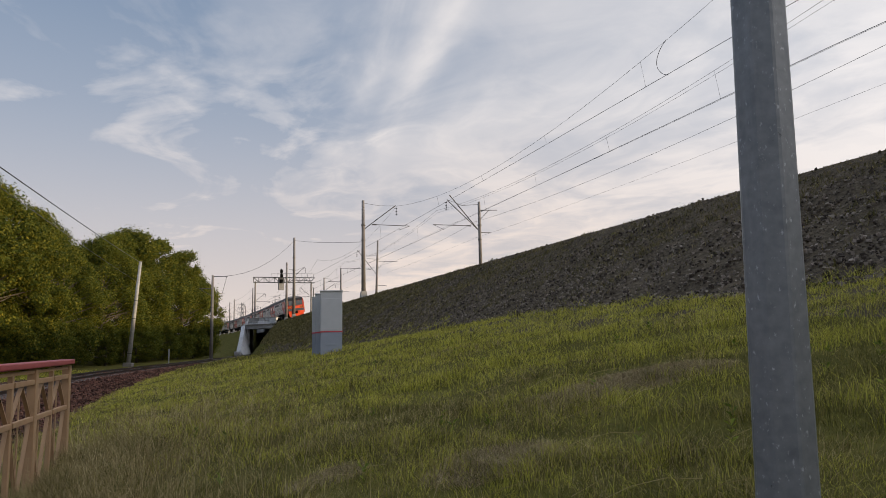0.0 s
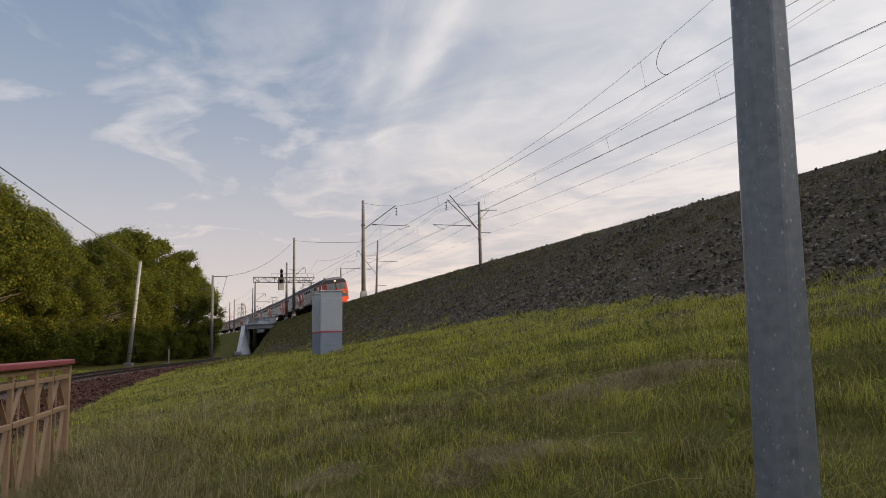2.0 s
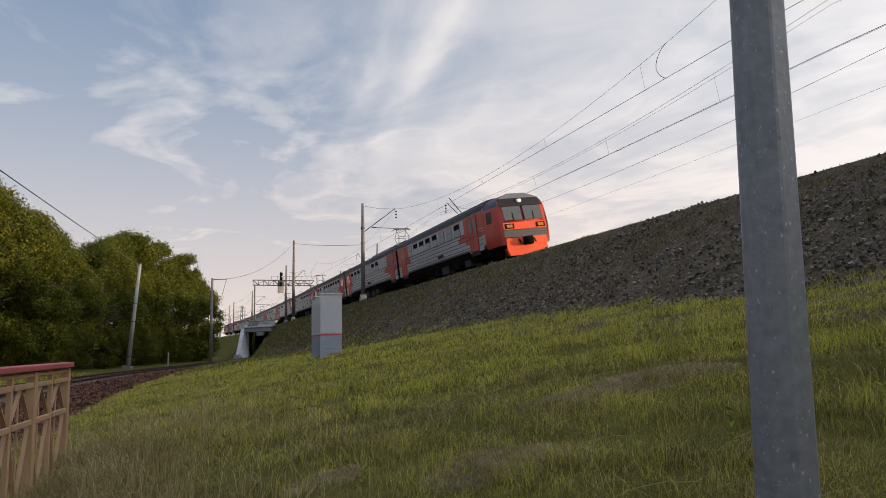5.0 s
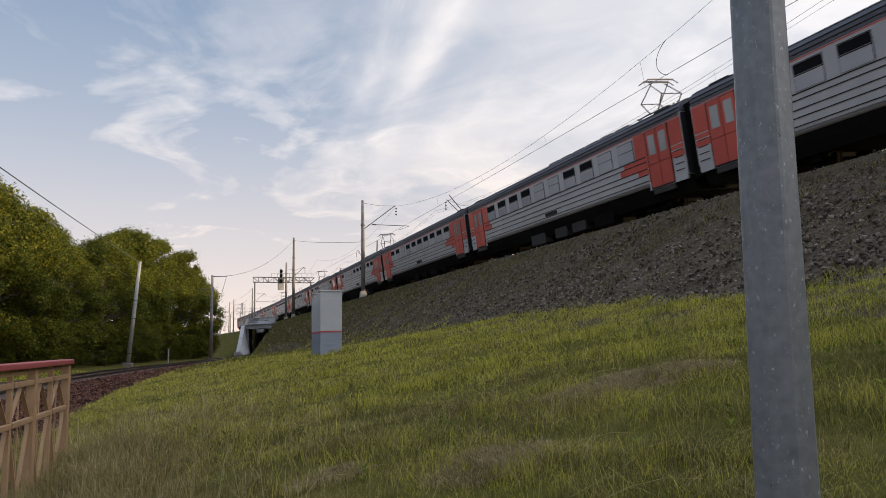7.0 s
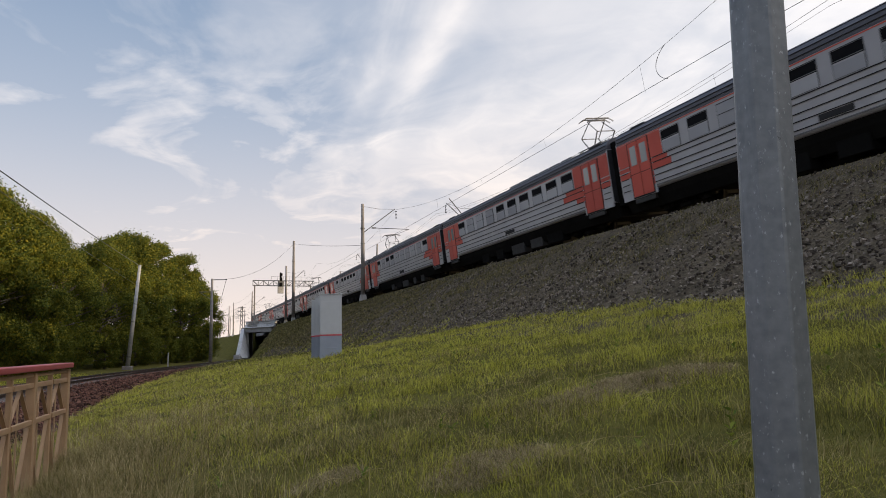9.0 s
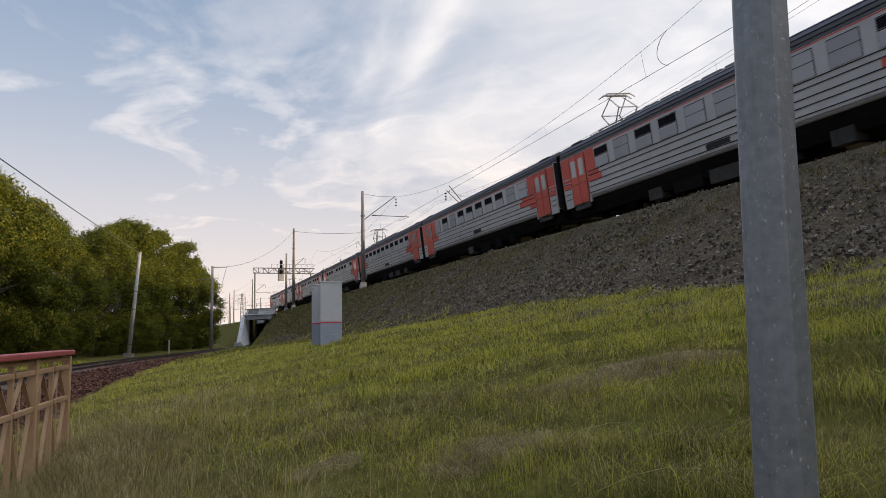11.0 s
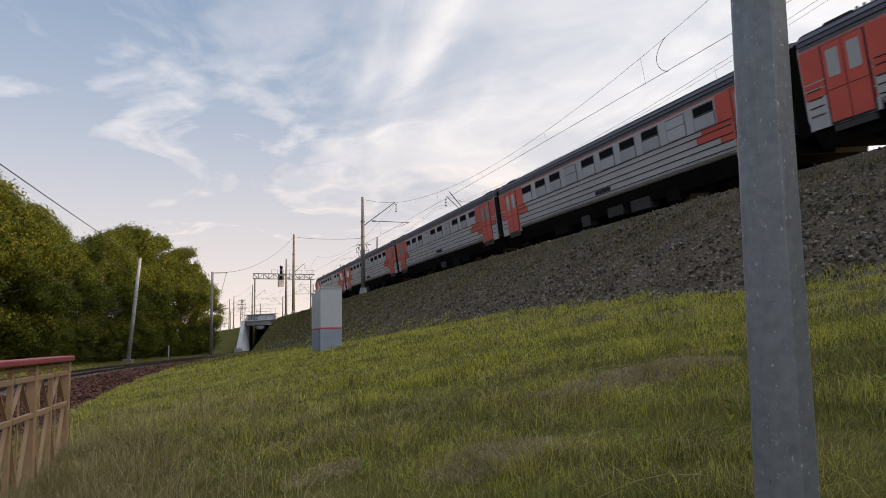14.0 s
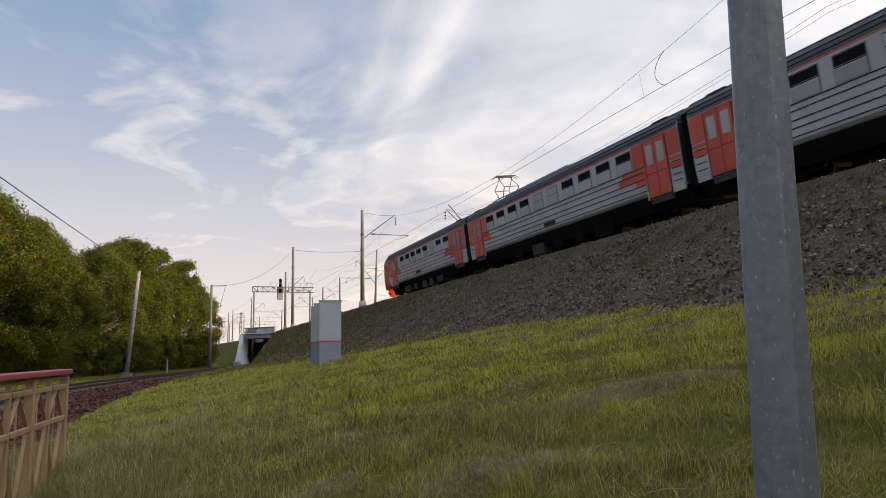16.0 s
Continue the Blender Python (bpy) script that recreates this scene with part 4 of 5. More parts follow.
def make_tower():
    """A slim lattice tower far along the line, with three short cross arms."""
    g = thing("lattice_tower", pose(-70.5, 250, -1.0, 0, 0, 20), "slim steel lattice tower far along the line", "pylon")
    H = 17.5
    for sx in (-1, 1):
        for sy in (-1, 1):
            part("leg", rodm((sx * 0.8, sy * 0.8, 0), (sx * 0.25, sy * 0.25, H), 0.07, seg=5), M_STEEL, g)
    br = bmesh.new()
    for k in range(12):
        z0, z1 = H * k / 12, H * (k + 1) / 12
        w0, w1 = 0.8 - 0.55 * k / 12, 0.8 - 0.55 * (k + 1) / 12
        for sy in (-1, 1):
            rod(br, (-w0, sy * w0, z0), (w1, sy * w1, z1), 0.04, seg=4)
            rod(br, (w0, sy * w0, z0), (-w1, sy * w1, z1), 0.04, seg=4)
    part("bracing", br, M_STEEL, g)
    for z in (14.2, 15.6, 17.0):
        part("cross_arm", boxm(0, 0, z, 2.6, 0.16, 0.14, 0.02), M_STEEL, g)


make_tower()


def make_signal():
    g = thing("railway_signal", on_main(144.0, 1.2, ZB + 8.2), "dark railway signal head hung on the gantry", "railway signal")
    part("cage", boxm(0, 0, 1.6, 1.3, 0.8, 2.9, 0.05), M_STEEL, g)
    for z in (2.2, 3.5, 4.5):
        hd = boxm(0, -0.55, z, 0.66, 0.3, 0.86, 0.12)
        rod(hd, (0, -0.7, z), (0, -1.05, z), 0.28, 0.3, 12)
        part("lamp_head", hd, M_UNDER, g)
    part("board", boxm(0, -0.5, 0.9, 1.2, 0.06, 1.5, 0.02), M_CONC, g)
    part("pipe", rodm((0, 0, 2.9), (0, 0, 5.2), 0.08), M_UNDER, g)


make_signal()


def make_low_pole(x, y, height, lean_x, label, arms=True):
    z = ground_at(x, y)[2]
    m = thing("power_pole", pose(x, y, z, 0, lean_x, 0), label, "power pole", "poles of the lower line")
    part("shaft", rodm((0, 0, -0.2), (0, 0, height), 0.22, 0.14, 12), M_POLE if arms else M_CONC, m, smooth=True)
    part("footing", boxm(0, 0, 0.1, 0.9, 0.6, 0.55, 0.05), M_POLE, m)
    for hh in (0.12, 0.45, 0.62):
        part("band", rodm((0, 0, height * hh), (0, 0, height * hh + 0.08), 0.23 - 0.09 * hh, seg=12), M_STEEL, m)
    if arms:
        a = bmesh.new()
        rod(a, (-1.6, 0, height - 1.6), (0.2, 0, height - 1.6), 0.04, seg=6)
        rod(a, (0, 0, height - 0.15), (1.8, 0, height - 0.15), 0.04, seg=6)
        rod(a, (1.7, 0, height - 0.2), (1.1, 0, height - 2.6), 0.025, seg=5)
        rod(a, (-1.4, 0, height - 1.7), (0, 0, height - 2.6), 0.025, seg=5)
        part("cross_arm", a, M_STEEL, m)
    return m


lp1 = make_low_pole(-31.0, 70.5, 10.4, 4.8, "leaning pale concrete pole at the edge of the trees", False)
lp2 = make_low_pole(-27.9, 86, 10.4, 0.0, "dark concrete pole with steel cross arms beside the lower line")


def wire(pts, r=0.012, sag=0.0, seg=10, label="overhead contact wire", name="overhead_wire"):
    """A wire that hangs from point to point."""
    ps = [Vector(pts[0])]
    for a, b in zip(pts[:-1], pts[1:]):
        a, b = Vector(a), Vector(b)
        ps += [a.lerp(b, i / seg) - Vector((0, 0, 4 * sag * (i / seg) * (1 - i / seg))) for i in range(1, seg + 1)]
    bm = pipe(bmesh.new(), ps, r, 4)
    ob = new(name, to_mesh(name, bm, M_WIRE))
    return tagged(ob, label, "wire", "overhead wires")


def mp(s, lat, z):
    x, y, _ = main_line(s, lat)
    return (float(x), float(y), float(z))


SUP = [-60, -5, 43, 90, 130, 168, 196, 232, 268, 312, 352]
for lat, up, sag, low, n_drop in ((0.15, 8.65, 1.95, 6.32, 5), (4.4, 8.35, 1.2, 6.2, 5)):
    wire([mp(s, lat, RAIL + up) for s in SUP], 0.010, sag, 16, label="sagging messenger wire of the overhead line")
    wire([mp(s, lat + 0.2 * (-1) ** i, RAIL + low) for i, s in enumerate(SUP)], 0.0135, 0.04, label="straight contact wire over the main track")
    if lat > 1:
        wire([mp(s, lat + 0.1, RAIL + up - 0.22) for s in SUP], 0.008, sag * 0.9, 16, label="second messenger wire of the overhead line")
        wire([mp(s, lat + 0.1, RAIL + low + 0.1) for s in SUP], 0.008, 0.1, label="second contact wire over the far track")
    for a, b in zip(SUP[:4], SUP[1:5]):
        for k in range(1, n_drop):
            f = k / n_drop - 0.06
            s = a + (b - a) * f
            zt = RAIL + up - 4 * sag * f * (1 - f)
            dr = new("dropper_wire", to_mesh("dropper_wire", rodm(mp(s, lat, zt), mp(s - 0.3, lat, RAIL + low), 0.007, seg=4), M_WIRE))
            tagged(dr, "thin dropper between messenger and contact wire", "wire", "dropper wires")
wire([mp(s, 8.7, RAIL + 7.35) for s in SUP], 0.011, 0.65, label="feeder wire beyond the tracks")
wire([mp(s, 8.7, RAIL + 5.65) for s in SUP], 0.006, 0.2, label="thin cable beyond the tracks")
for lat, z in ((-3.8, 9.2), (-3.8, 7.4), (9.6, 9.0)):
    wire([mp(s, lat, RAIL + z) for s in (158, 210, 252, 290, 325, 352, 396)], 0.022, 0.5, 8, label="far feeder wire along the masts")
loop = bmesh.new()
pipe(loop, [mp(-0.2 + 0.75 * math.sin(f * math.pi) ** 0.7, 0.15, RAIL + 7.95 - 1.6 * f) for f in np.linspace(0, 1, 14)], 0.014)
tagged(new("jumper_cable", to_mesh("jumper_cable", loop, M_WIRE)), "curved jumper cable between two overhead wires", "wire", "overhead wires")

# lines over the lower track and across to the tall mast
top2 = lp2.matrix_world @ Vector((0.2, 0, 10.3))
top4 = m4.matrix_world @ Vector((0, 0, 12.9))
wire([top2, top4], 0.022, 1.6, label="slack power line between two masts")
wire([top4, m1.matrix_world @ Vector((0, 0, 5.9))], 0.02, 0.2, label="power line between two masts")
for z0, far, z1, r, lab in ((10.3, 1.35, 9.0, 0.030, "thick cable along the trees"), (8.3, 1.35, 8.17, 0.017, "thin cable along the edge of trees")):
    p0 = lp1.matrix_world @ Vector((0, 0, z0))
    wire([p0, p0.lerp(Vector((-18.2, 29.0, z1)), far)], r, 0.15, label=lab)


# ---- cabinet ----
def make_cabinet():
    def unit(x, y, z, w, d, hz, hp, label):
        g = thing("equipment_cabinet", pose(x, y, z, 0, 0, 9), label, "cabinet", "trackside cabinets")
        part("body", boxm(0, 0, (hz + hp) / 2, w, d, hz - hp, 0.015), M_CAB, g)
        part("plinth", boxm(0, 0, (hp - 0.3) / 2, w - 0.01, d - 0.01, hp + 0.3, 0.012), M_CABLOW, g, "blue-grey plinth")
        part("red_stripe", boxm(0, 0, hp + 0.02, w + 0.012, d + 0.012, 0.04, 0.004), M_CABRED, g, "thin red stripe")
        part("lid", boxm(0, 0, hz + 0.015, w + 0.05, d + 0.05, 0.035, 0.01), M_CAB, g)
        part("door_panel", boxm(0, -d / 2 - 0.006, (hz + hp) / 2 - 0.09, w - 0.08, 0.014, hz - hp - 0.30, 0.005), M_CAB, g)
        part("plinth_vent", boxm(0, -d / 2 - 0.002, hp * 0.42, w * 0.6, 0.012, 0.05, 0.003), M_CABLOW, g)

    z = ground_at(-3.85, 24.0)[2] - 0.02
    unit(-3.76, 24.0, z, 0.72, 0.66, 2.06, 0.70, "tall grey trackside cabinet with a red stripe over a blue-grey plinth")
    unit(-4.22, 24.76, z, 0.42, 0.6, 2.02, 0.69, "narrow grey trackside cabinet with a red stripe")
    unit(-4.47, 25.46, z, 0.40, 0.6, 1.96, 0.69, "narrow grey trackside cabinet with a red stripe")


make_cabinet()


# ---- the near pole ----
def make_near_pole():
    d = 2.3
    x = (1355 - 784) / 1255 * d
    p = thing("lamp_post", pose(x + 0.0, d, -0.1, 0.3, 1.0, 0), "tapered octagonal galvanised steel post, streaked and dull", "post")
    bm = bmesh.new()
    segs = 8
    rows = []
    for z in np.linspace(0, 5, 26):
        r = 0.1015 - 0.0052 * z
        ring = []
        for k in range(segs):
            a0 = 2 * math.pi * k / segs + 0.03
            for da in (-0.06, 0.06):
                ring.append(bm.verts.new((r * math.cos(a0 + da), r * math.sin(a0 + da), z)))
        rows.append(ring)
    n = len(rows[0])
    for a, b in zip(rows[:-1], rows[1:]):
        for k in range(n):
            bm.faces.new((a[k], a[(k + 1) % n], b[(k + 1) % n], b[k]))
    bm.faces.new(rows[-1])
    part("shaft", bm, M_GALV, p)


make_near_pole()


# ---- the fence ----
def make_fence():
    """Steel guard rail along the footpath: built along -y from its end post."""
    f = thing("guard_fence", pose(-4.52, 8.6, -0.02, 0, 0, 16.0), "cream-painted steel guard fence with a worn red handrail", "fence")
    H, W = 1.28, 0.73                       # height, half a panel

    def bar(p, q, w=0.036, t=0.012):
        p, q = Vector(p), Vector(q)
        d = q - p
        m = Matrix.Translation((p + q) / 2) @ d.to_track_quat("Z", "X").to_matrix().to_4x4()
        bm = bmesh.new()
        bmesh.ops.create_cube(bm, size=1.0, matrix=m @ Matrix.Diagonal((t, w, d.length, 1)))
        return bm

    for k in range(9):
        yy = 0.03 - k * W
        if k % 2 == 0:
            part("post", boxm(0, yy, H / 2 - 0.27, 0.085, 0.11, H + 0.44, 0.008), M_FENCE, f)
        else:
            part("thin_post", boxm(0, yy, H / 2 - 0.27, 0.045, 0.06, H + 0.44, 0.006), M_FENCE, f)
        if k == 8:
            break
        for z in (H - 0.175, H - 0.535):
            part("rail", boxm(0.012, yy - W / 2, z, 0.04, W - 0.06, 0.05, 0.005), M_FENCE, f)
        mid, z1, z2, z3 = yy - W / 2, H - 0.20, H - 0.535, 0.02
        for p, q in (((yy - 0.03, z2), (mid, z1)), ((yy - W + 0.03, z2), (mid, z1)), ((yy - 0.03, z2), (mid, z3)), ((yy - W + 0.03, z2), (mid, z3))):
            part("brace", bar((-0.01, p[0], p[1]), (-0.01, q[0], q[1])), M_FENCE, f)
        part("baluster", bar((-0.022, mid, -0.1), (-0.022, mid, z1), 0.026), M_FENCE, f)
    part("under_rail", boxm(0, -2.8, H - 0.075, 0.05, 5.6, 0.03, 0.004), M_FENCE, f)
    part("handrail", boxm(0, -2.80, H - 0.005, 0.16, 5.72, 0.06, 0.012), M_FRED, f, "worn red handrail")


def make_marker():
    x, y = -27.6, 72.0
    m = thing("marker_post", pose(x, y, ground_at(x, y)[2] - 0.05), "thin white trackside marker post", "post")
    part("stake", boxm(0, 0, 0.85, 0.10, 0.10, 1.7, 0.015), M_CONC, m)
    part("base", boxm(0, 0, 0.06, 0.24, 0.24, 0.14, 0.02), M_CONC, m)


make_marker()
make_fence()


# ---- trees ----
def make_tree_mesh(seed, height, spread, leaves):
    rng = random.Random(seed)
    nr = np.random.RandomState(seed)
    bm = bmesh.new()
    trunk_h = height * 0.3
    rod(bm, (0, 0, -0.3), (0.1, 0, trunk_h), height * 0.022, height * 0.016, 8)
    rod(bm, (0.1, 0, trunk_h), (0.0, 0.2, height * 0.85), height * 0.016, height * 0.004, 6)
    clumps = []
    for k in range(120):
        u = rng.random()
        z = height * (0.05 + 0.90 * u)
        rr = spread * (0.16 + 0.80 * math.sin(math.pi * min(1, 0.18 + u * 0.80)) ** 0.8) * rng.uniform(0.45, 1.0)
        a = rng.uniform(0, 2 * math.pi)
        c = (rr * math.cos(a), rr * math.sin(a), z)
        clumps.append((*c, spread * rng.choice((0.13, 0.16, 0.20, 0.26)) * rng.uniform(0.85, 1.15)))
        if k % 2 == 0:
            rod(bm, (0.05, 0.05, min(z * 0.8, height * 0.8)), c, height * 0.006, height * 0.002, 5)
    clumps.append((0, 0, height * 0.93, spread * 0.25))
    me_t = to_mesh("trunk", bm, M_BARK)
    cl = np.array(clumps)
    w = cl[:, 3] ** 2
    pick = nr.choice(len(cl), leaves, p=w / w.sum())
    d = nr.normal(size=(leaves, 3))
    d[:, 2] = np.where(d[:, 2] < -0.9, -d[:, 2], d[:, 2])
    d /= np.linalg.norm(d, axis=1)[:, None]
    # leaves hang on the outside of each bough, ragged at its rim
    rad = 0.72 + nr.normal(size=leaves) * 0.22 + 0.35 * nr.uniform(0, 1, leaves) ** 6
    lump = 1 + 0.22 * np.sin(d[:, 0] * 7 + pick) * np.cos(d[:, 1] * 6 + 2 * pick) + 0.12 * np.sin(d[:, 2] * 11 + pick)
    c = cl[pick, :3] + d * (cl[pick, 3] * rad * lump)[:, None] * np.array([1.0, 1.0, 0.95])
    c[:, 2] = np.maximum(c[:, 2], 0.15)
    # each leaf clump: a folded diamond, laid roughly along the bough's outside
    size = nr.uniform(0.06, 0.135, leaves) * (height / 13)
    face = d + nr.normal(size=(leaves, 3)) * 0.6 + np.array([0, 0, 0.2])
    t1 = np.cross(face, nr.normal(size=(leaves, 3)))
    t1 /= np.linalg.norm(t1, axis=1)[:, None] + 1e-6
    t2 = np.cross(t1, face)
    t2 /= np.linalg.norm(t2, axis=1)[:, None] + 1e-6
    nn = np.cross(t1, t2)
    v = np.stack([c - t1 * size[:, None], c + t2 * size[:, None] * 0.6 + nn * size[:, None] * 0.25, c + t1 * size[:, None], c - t2 * size[:, None] * 0.6 + nn * size[:, None] * 0.2], 1)
    i = np.arange(leaves)[:, None] * 4
    tri = np.concatenate([i + np.array([0, 1, 2]), i + np.array([0, 2, 3])], 1).reshape(-1)
    me_c = raw_mesh("crown", v.reshape(-1, 3), np.full(leaves * 2, 3), tri, M_LEAF)
    return me_t, me_c


def make_trees():
    kinds = [make_tree_mesh(11, 13.0, 4.4, 52000), make_tree_mesh(12, 13.0, 3.6, 46000), make_tree_mesh(13, 13.0, 4.8, 54000)]
    rows = [(-33.6, 51.5, 1.12, 0), (-33.8, 58, 1.02, 1), (-35.5, 49, 1.18, 2), (-36.4, 76, 1.05, 0), (-35.5, 58, 0.92, 1), (-36.5, 68, 0.9, 2), (-38.6, 84, 1.16, 1), (-40.8, 92, 1.31, 0), (-46, 82, 1.2, 2),
            (-40.2, 101, 1.30, 1), (-39.8, 109, 1.26, 1), (-47, 104, 1.15, 0), (-41.5, 119, 1.05, 0), (-58, 95, 1.2, 1)]
    rng = random.Random(4)
    for x, y, k, i in rows:
        t = thing("tree", pose(x, y, ground_at(x, y)[2], 0, 0, rng.uniform(0, 360)), "dense broadleaf tree with green and yellowish summer leaves", "tree", "trees beside the lower line")
        t.scale = (k * rng.uniform(0.95, 1.1), k * rng.uniform(0.95, 1.1), k)
        part("trunk", kinds[i][0], None, t)
        part("crown", kinds[i][1], None, t)
    for x, y, k, i in ((-32.4, 47, 0.30, 0), (-33.2, 53, 0.26, 2), (-33.0, 57.5, 0.30, 1), (-34.0, 62, 0.34, 0), (-34.4, 66.5, 0.30, 2), (-34.2, 72.5, 0.32, 1), (-34.8, 78, 0.30, 0),
                       (-36.0, 84, 0.36, 2), (-37.0, 90, 0.36, 1), (-37.6, 96, 0.38, 0), (-38.2, 103, 0.38, 2), (-38.8, 111, 0.40, 1), (-40, 118, 0.42, 0)):
        b = thing("shrub", pose(x, y, ground_at(x, y)[2], 0, 0, rng.uniform(0, 360)), "dark green shrub under the trees", "shrub", "shrubs under the trees")
        b.scale = (k * rng.uniform(1.2, 1.6), k * rng.uniform(1.2, 1.6), k)
        part("stem", kinds[i][0], None, b)
        part("foliage", kinds[i][1], None, b)


make_trees()


# ---- grass ----
def blades(n, seed, x, y, z, hmin, hmax, width, bend):
    """Bent blades of three segments at the given places."""
    nr = np.random.RandomState(seed)
    a = nr.uniform(0, 2 * np.pi, n)
    h = nr.uniform(hmin, hmax, n)
    w = nr.uniform(0.6, 1.3, n) * width
    lean = np.where(nr.uniform(0, 1, n) < 0.35, nr.uniform(0.9, 1.7, n), nr.uniform(0.05, 0.7, n)) * bend * h
    b = nr.uniform(0, 2 * np.pi, n)
    dx, dy = np.cos(a) * w, np.sin(a) * w
    lx, ly = np.cos(b) * lean, np.sin(b) * lean
    pts = []
    for f, ww in ((0.0, 1.0), (0.5, 0.75)):
        for sg in (-1, 1):
            pts.append(np.stack([x + lx * f * f + sg * dx * ww, y + ly * f * f + sg * dy * ww, z - 0.02 + h * f * (1 - 0.12 * bend * f)], -1))
    pts.append(np.stack([x + lx, y + ly, z + h * (1 - 0.25 * bend)], -1))
    v = np.stack(pts, 1).reshape(-1, 3)
    i = np.arange(n)[:, None] * 5
    idx = np.concatenate([i + np.array([0, 1, 3, 2]), i + np.array([2, 3, 4])], 1).reshape(-1)
    return v, np.tile([4, 3], n), idx


def field_places(n, seed, y0, y1, power, half=0.68, tuft=0.0):
    """Places on the meadow in front, thinning out with distance; tuft draws them together."""
    nr = np.random.RandomState(seed)
    m = n if not tuft else n // 14
    u = nr.uniform(0, 1, m)
    y = y0 * (y1 / y0) ** (u ** power)
    x = nr.uniform(-half, half, m) * (y + 0.6)
    if tuft:
        x, y = np.repeat(x, 14), np.repeat(y, 14)
        sp = tuft * (0.6 + y * 0.06) * np.repeat(nr.uniform(0.5, 1.6, m), 14)
        x, y = x + nr.normal(size=len(x)) * sp, y + nr.normal(size=len(y)) * sp
    s, lat, z = grounds(x, y)
    dl = low_dist(x, y)
    clump = wave(x, y, 2.1) + nr.normal(size=len(x)) * 1.5
    keep = (lat < -8.9 + 0.35 * wave(x, y, 0.7)) & (dl > 4.1 + 0.3 * wave(x, y, 1.1)) & (z < 2.6) & (clump > -0.9 + 0.5 * wave(x, y, 4.3))
    keep |= (dl < -4.8) & (lat < -9) & (y > 20)
    return x[keep], y[keep], z[keep]


# worn patches of flattened dead grass: x, y, half-widths
BARE = [(0.30, 4.9, 0.42, 0.34), (1.75, 6.9, 0.85, 0.50), (-0.9, 5.6, 0.3, 0.25)]


def bareness(x, y):
    v = np.full(x.shape, -9.0)
    for cx, cy, rx, ry in BARE:
        v = np.maximum(v, 1 - ((x - cx) / rx) ** 2 - ((y - cy) / ry) ** 2)
    return v + 0.25 * wave(x, y, 5.0)


def make_grass():
    spec = (("meadow_grass", 330000, 1, 1.7, 60.0, 0.82, (0.04, 0.17), 0.0021, 1.25, M_GRASS, "short tangled olive-green grass on the slope", 0.06),
            ("fresh_grass", 250000, 3, 2.0, 60.0, 0.75, (0.06, 0.20), 0.0021, 0.95, M_FRESH, "fine fresh yellow-green grass", 0.09),
            ("far_meadow_grass", 170000, 8, 8.5, 60.0, 0.9, (0.05, 0.15), 0.0026, 0.9, M_FRESH, "soft pale-green grass farther up the slope", 0.12),
            ("dry_grass", 210000, 2, 1.7, 42.0, 0.85, (0.06, 0.22), 0.0015, 1.35, M_STRAW, "dry straw-coloured grass stalks", 0.07),
            ("tall_straw", 36000, 4, 2.8, 14.0, 0.8, (0.22, 0.58), 0.0016, 0.9, M_BLEACH, "tall dry grass beside the guard fence", 0.09))
    for name, n, seed, y0, y1, power, hm, w, bend, m, label, tuft in spec:
        x, y, z = field_places(n, seed, y0, y1, power, tuft=tuft)
        nr = np.random.RandomState(seed + 50)
        jit = nr.normal(size=len(x)) * 0.40
        bare = bareness(x, y)
        if name == "tall_straw":
            k = (x < -0.22 * y - 0.3 + 1.6 * jit) & (low_dist(x, y) > 0)
        elif m is M_STRAW:
            k = (0.7 * wave(x, y, 0.8) + 0.6 * wave(x, y, 3.1) - 0.30 * x - 0.06 * (y - 9) + jit) > 0.05
        elif name == "far_meadow_grass":
            k = (0.6 * wave(x, y, 0.6) + 0.2 * (y - 9) + 2 * jit) > 0.1
        elif m is M_FRESH:
            k = (0.8 * wave(x, y, 0.95) + 0.5 * wave(x, y, 3.3) + 0.13 * (y - 6) + 0.10 * x + jit) > 0.30
        else:
            k = nr.uniform(0, 1, len(x)) < np.interp(y, [8, 20], [1.0, 0.75])
        k &= bare + jit * 0.9 < 0.35
        x, y, z = x[k], y[k], z[k]
        sc = np.clip(y / 6.5, 0.75, 6)
        tall = np.clip(1.0 + 0.40 * wave(x, y, 1.6) + 0.25 * wave(x, y, 5.2), 0.35, 1.9) * np.interp(y, [3, 9, 16, 40], [1.0, 0.85, 0.75, 0.8])
        tall = tall * np.exp(0.38 * np.sin(37.0 * np.floor(x * 5) + 61.0 * np.floor(y * 3.5)))       # tuft by tuft
        v, fn, idx = blades(len(x), seed + 5, x, y, z, hm[0] * tall, hm[1] * tall, w * sc, bend)
        tagged(new(name, raw_mesh(name, v, fn, idx, m)), label, "grass", kind="stuff")


make_grass()


def make_thatch():
    """Flattened dead grass that fills the worn patches."""
    nr = np.random.RandomState(61)
    xs, ys = [], []
    for cx, cy, rx, ry in BARE:
        n = int(42000 * rx * ry / (cy / 6.0))
        r, a = np.sqrt(nr.uniform(0, 1, n)) * 1.25, nr.uniform(0, 2 * np.pi, n)
        xs.append(cx + rx * r * np.cos(a)), ys.append(cy + ry * r * np.sin(a))
    x, y = np.concatenate(xs), np.concatenate(ys)
    k = bareness(x, y) + nr.normal(size=len(x)) * 0.25 > -0.2
    x, y = x[k], y[k]
    z = grounds(x, y)[2]
    v, fn, idx = blades(len(x), 62, x, y, z + 0.02, 0.015, 0.05, 0.0022 * np.clip(y / 6, 0.8, 3), 2.6)
    tagged(new("thatch", raw_mesh("thatch", v, fn, idx, M_THATCH)), "flattened dead brown grass in worn patches", "grass", kind="stuff")


make_thatch()


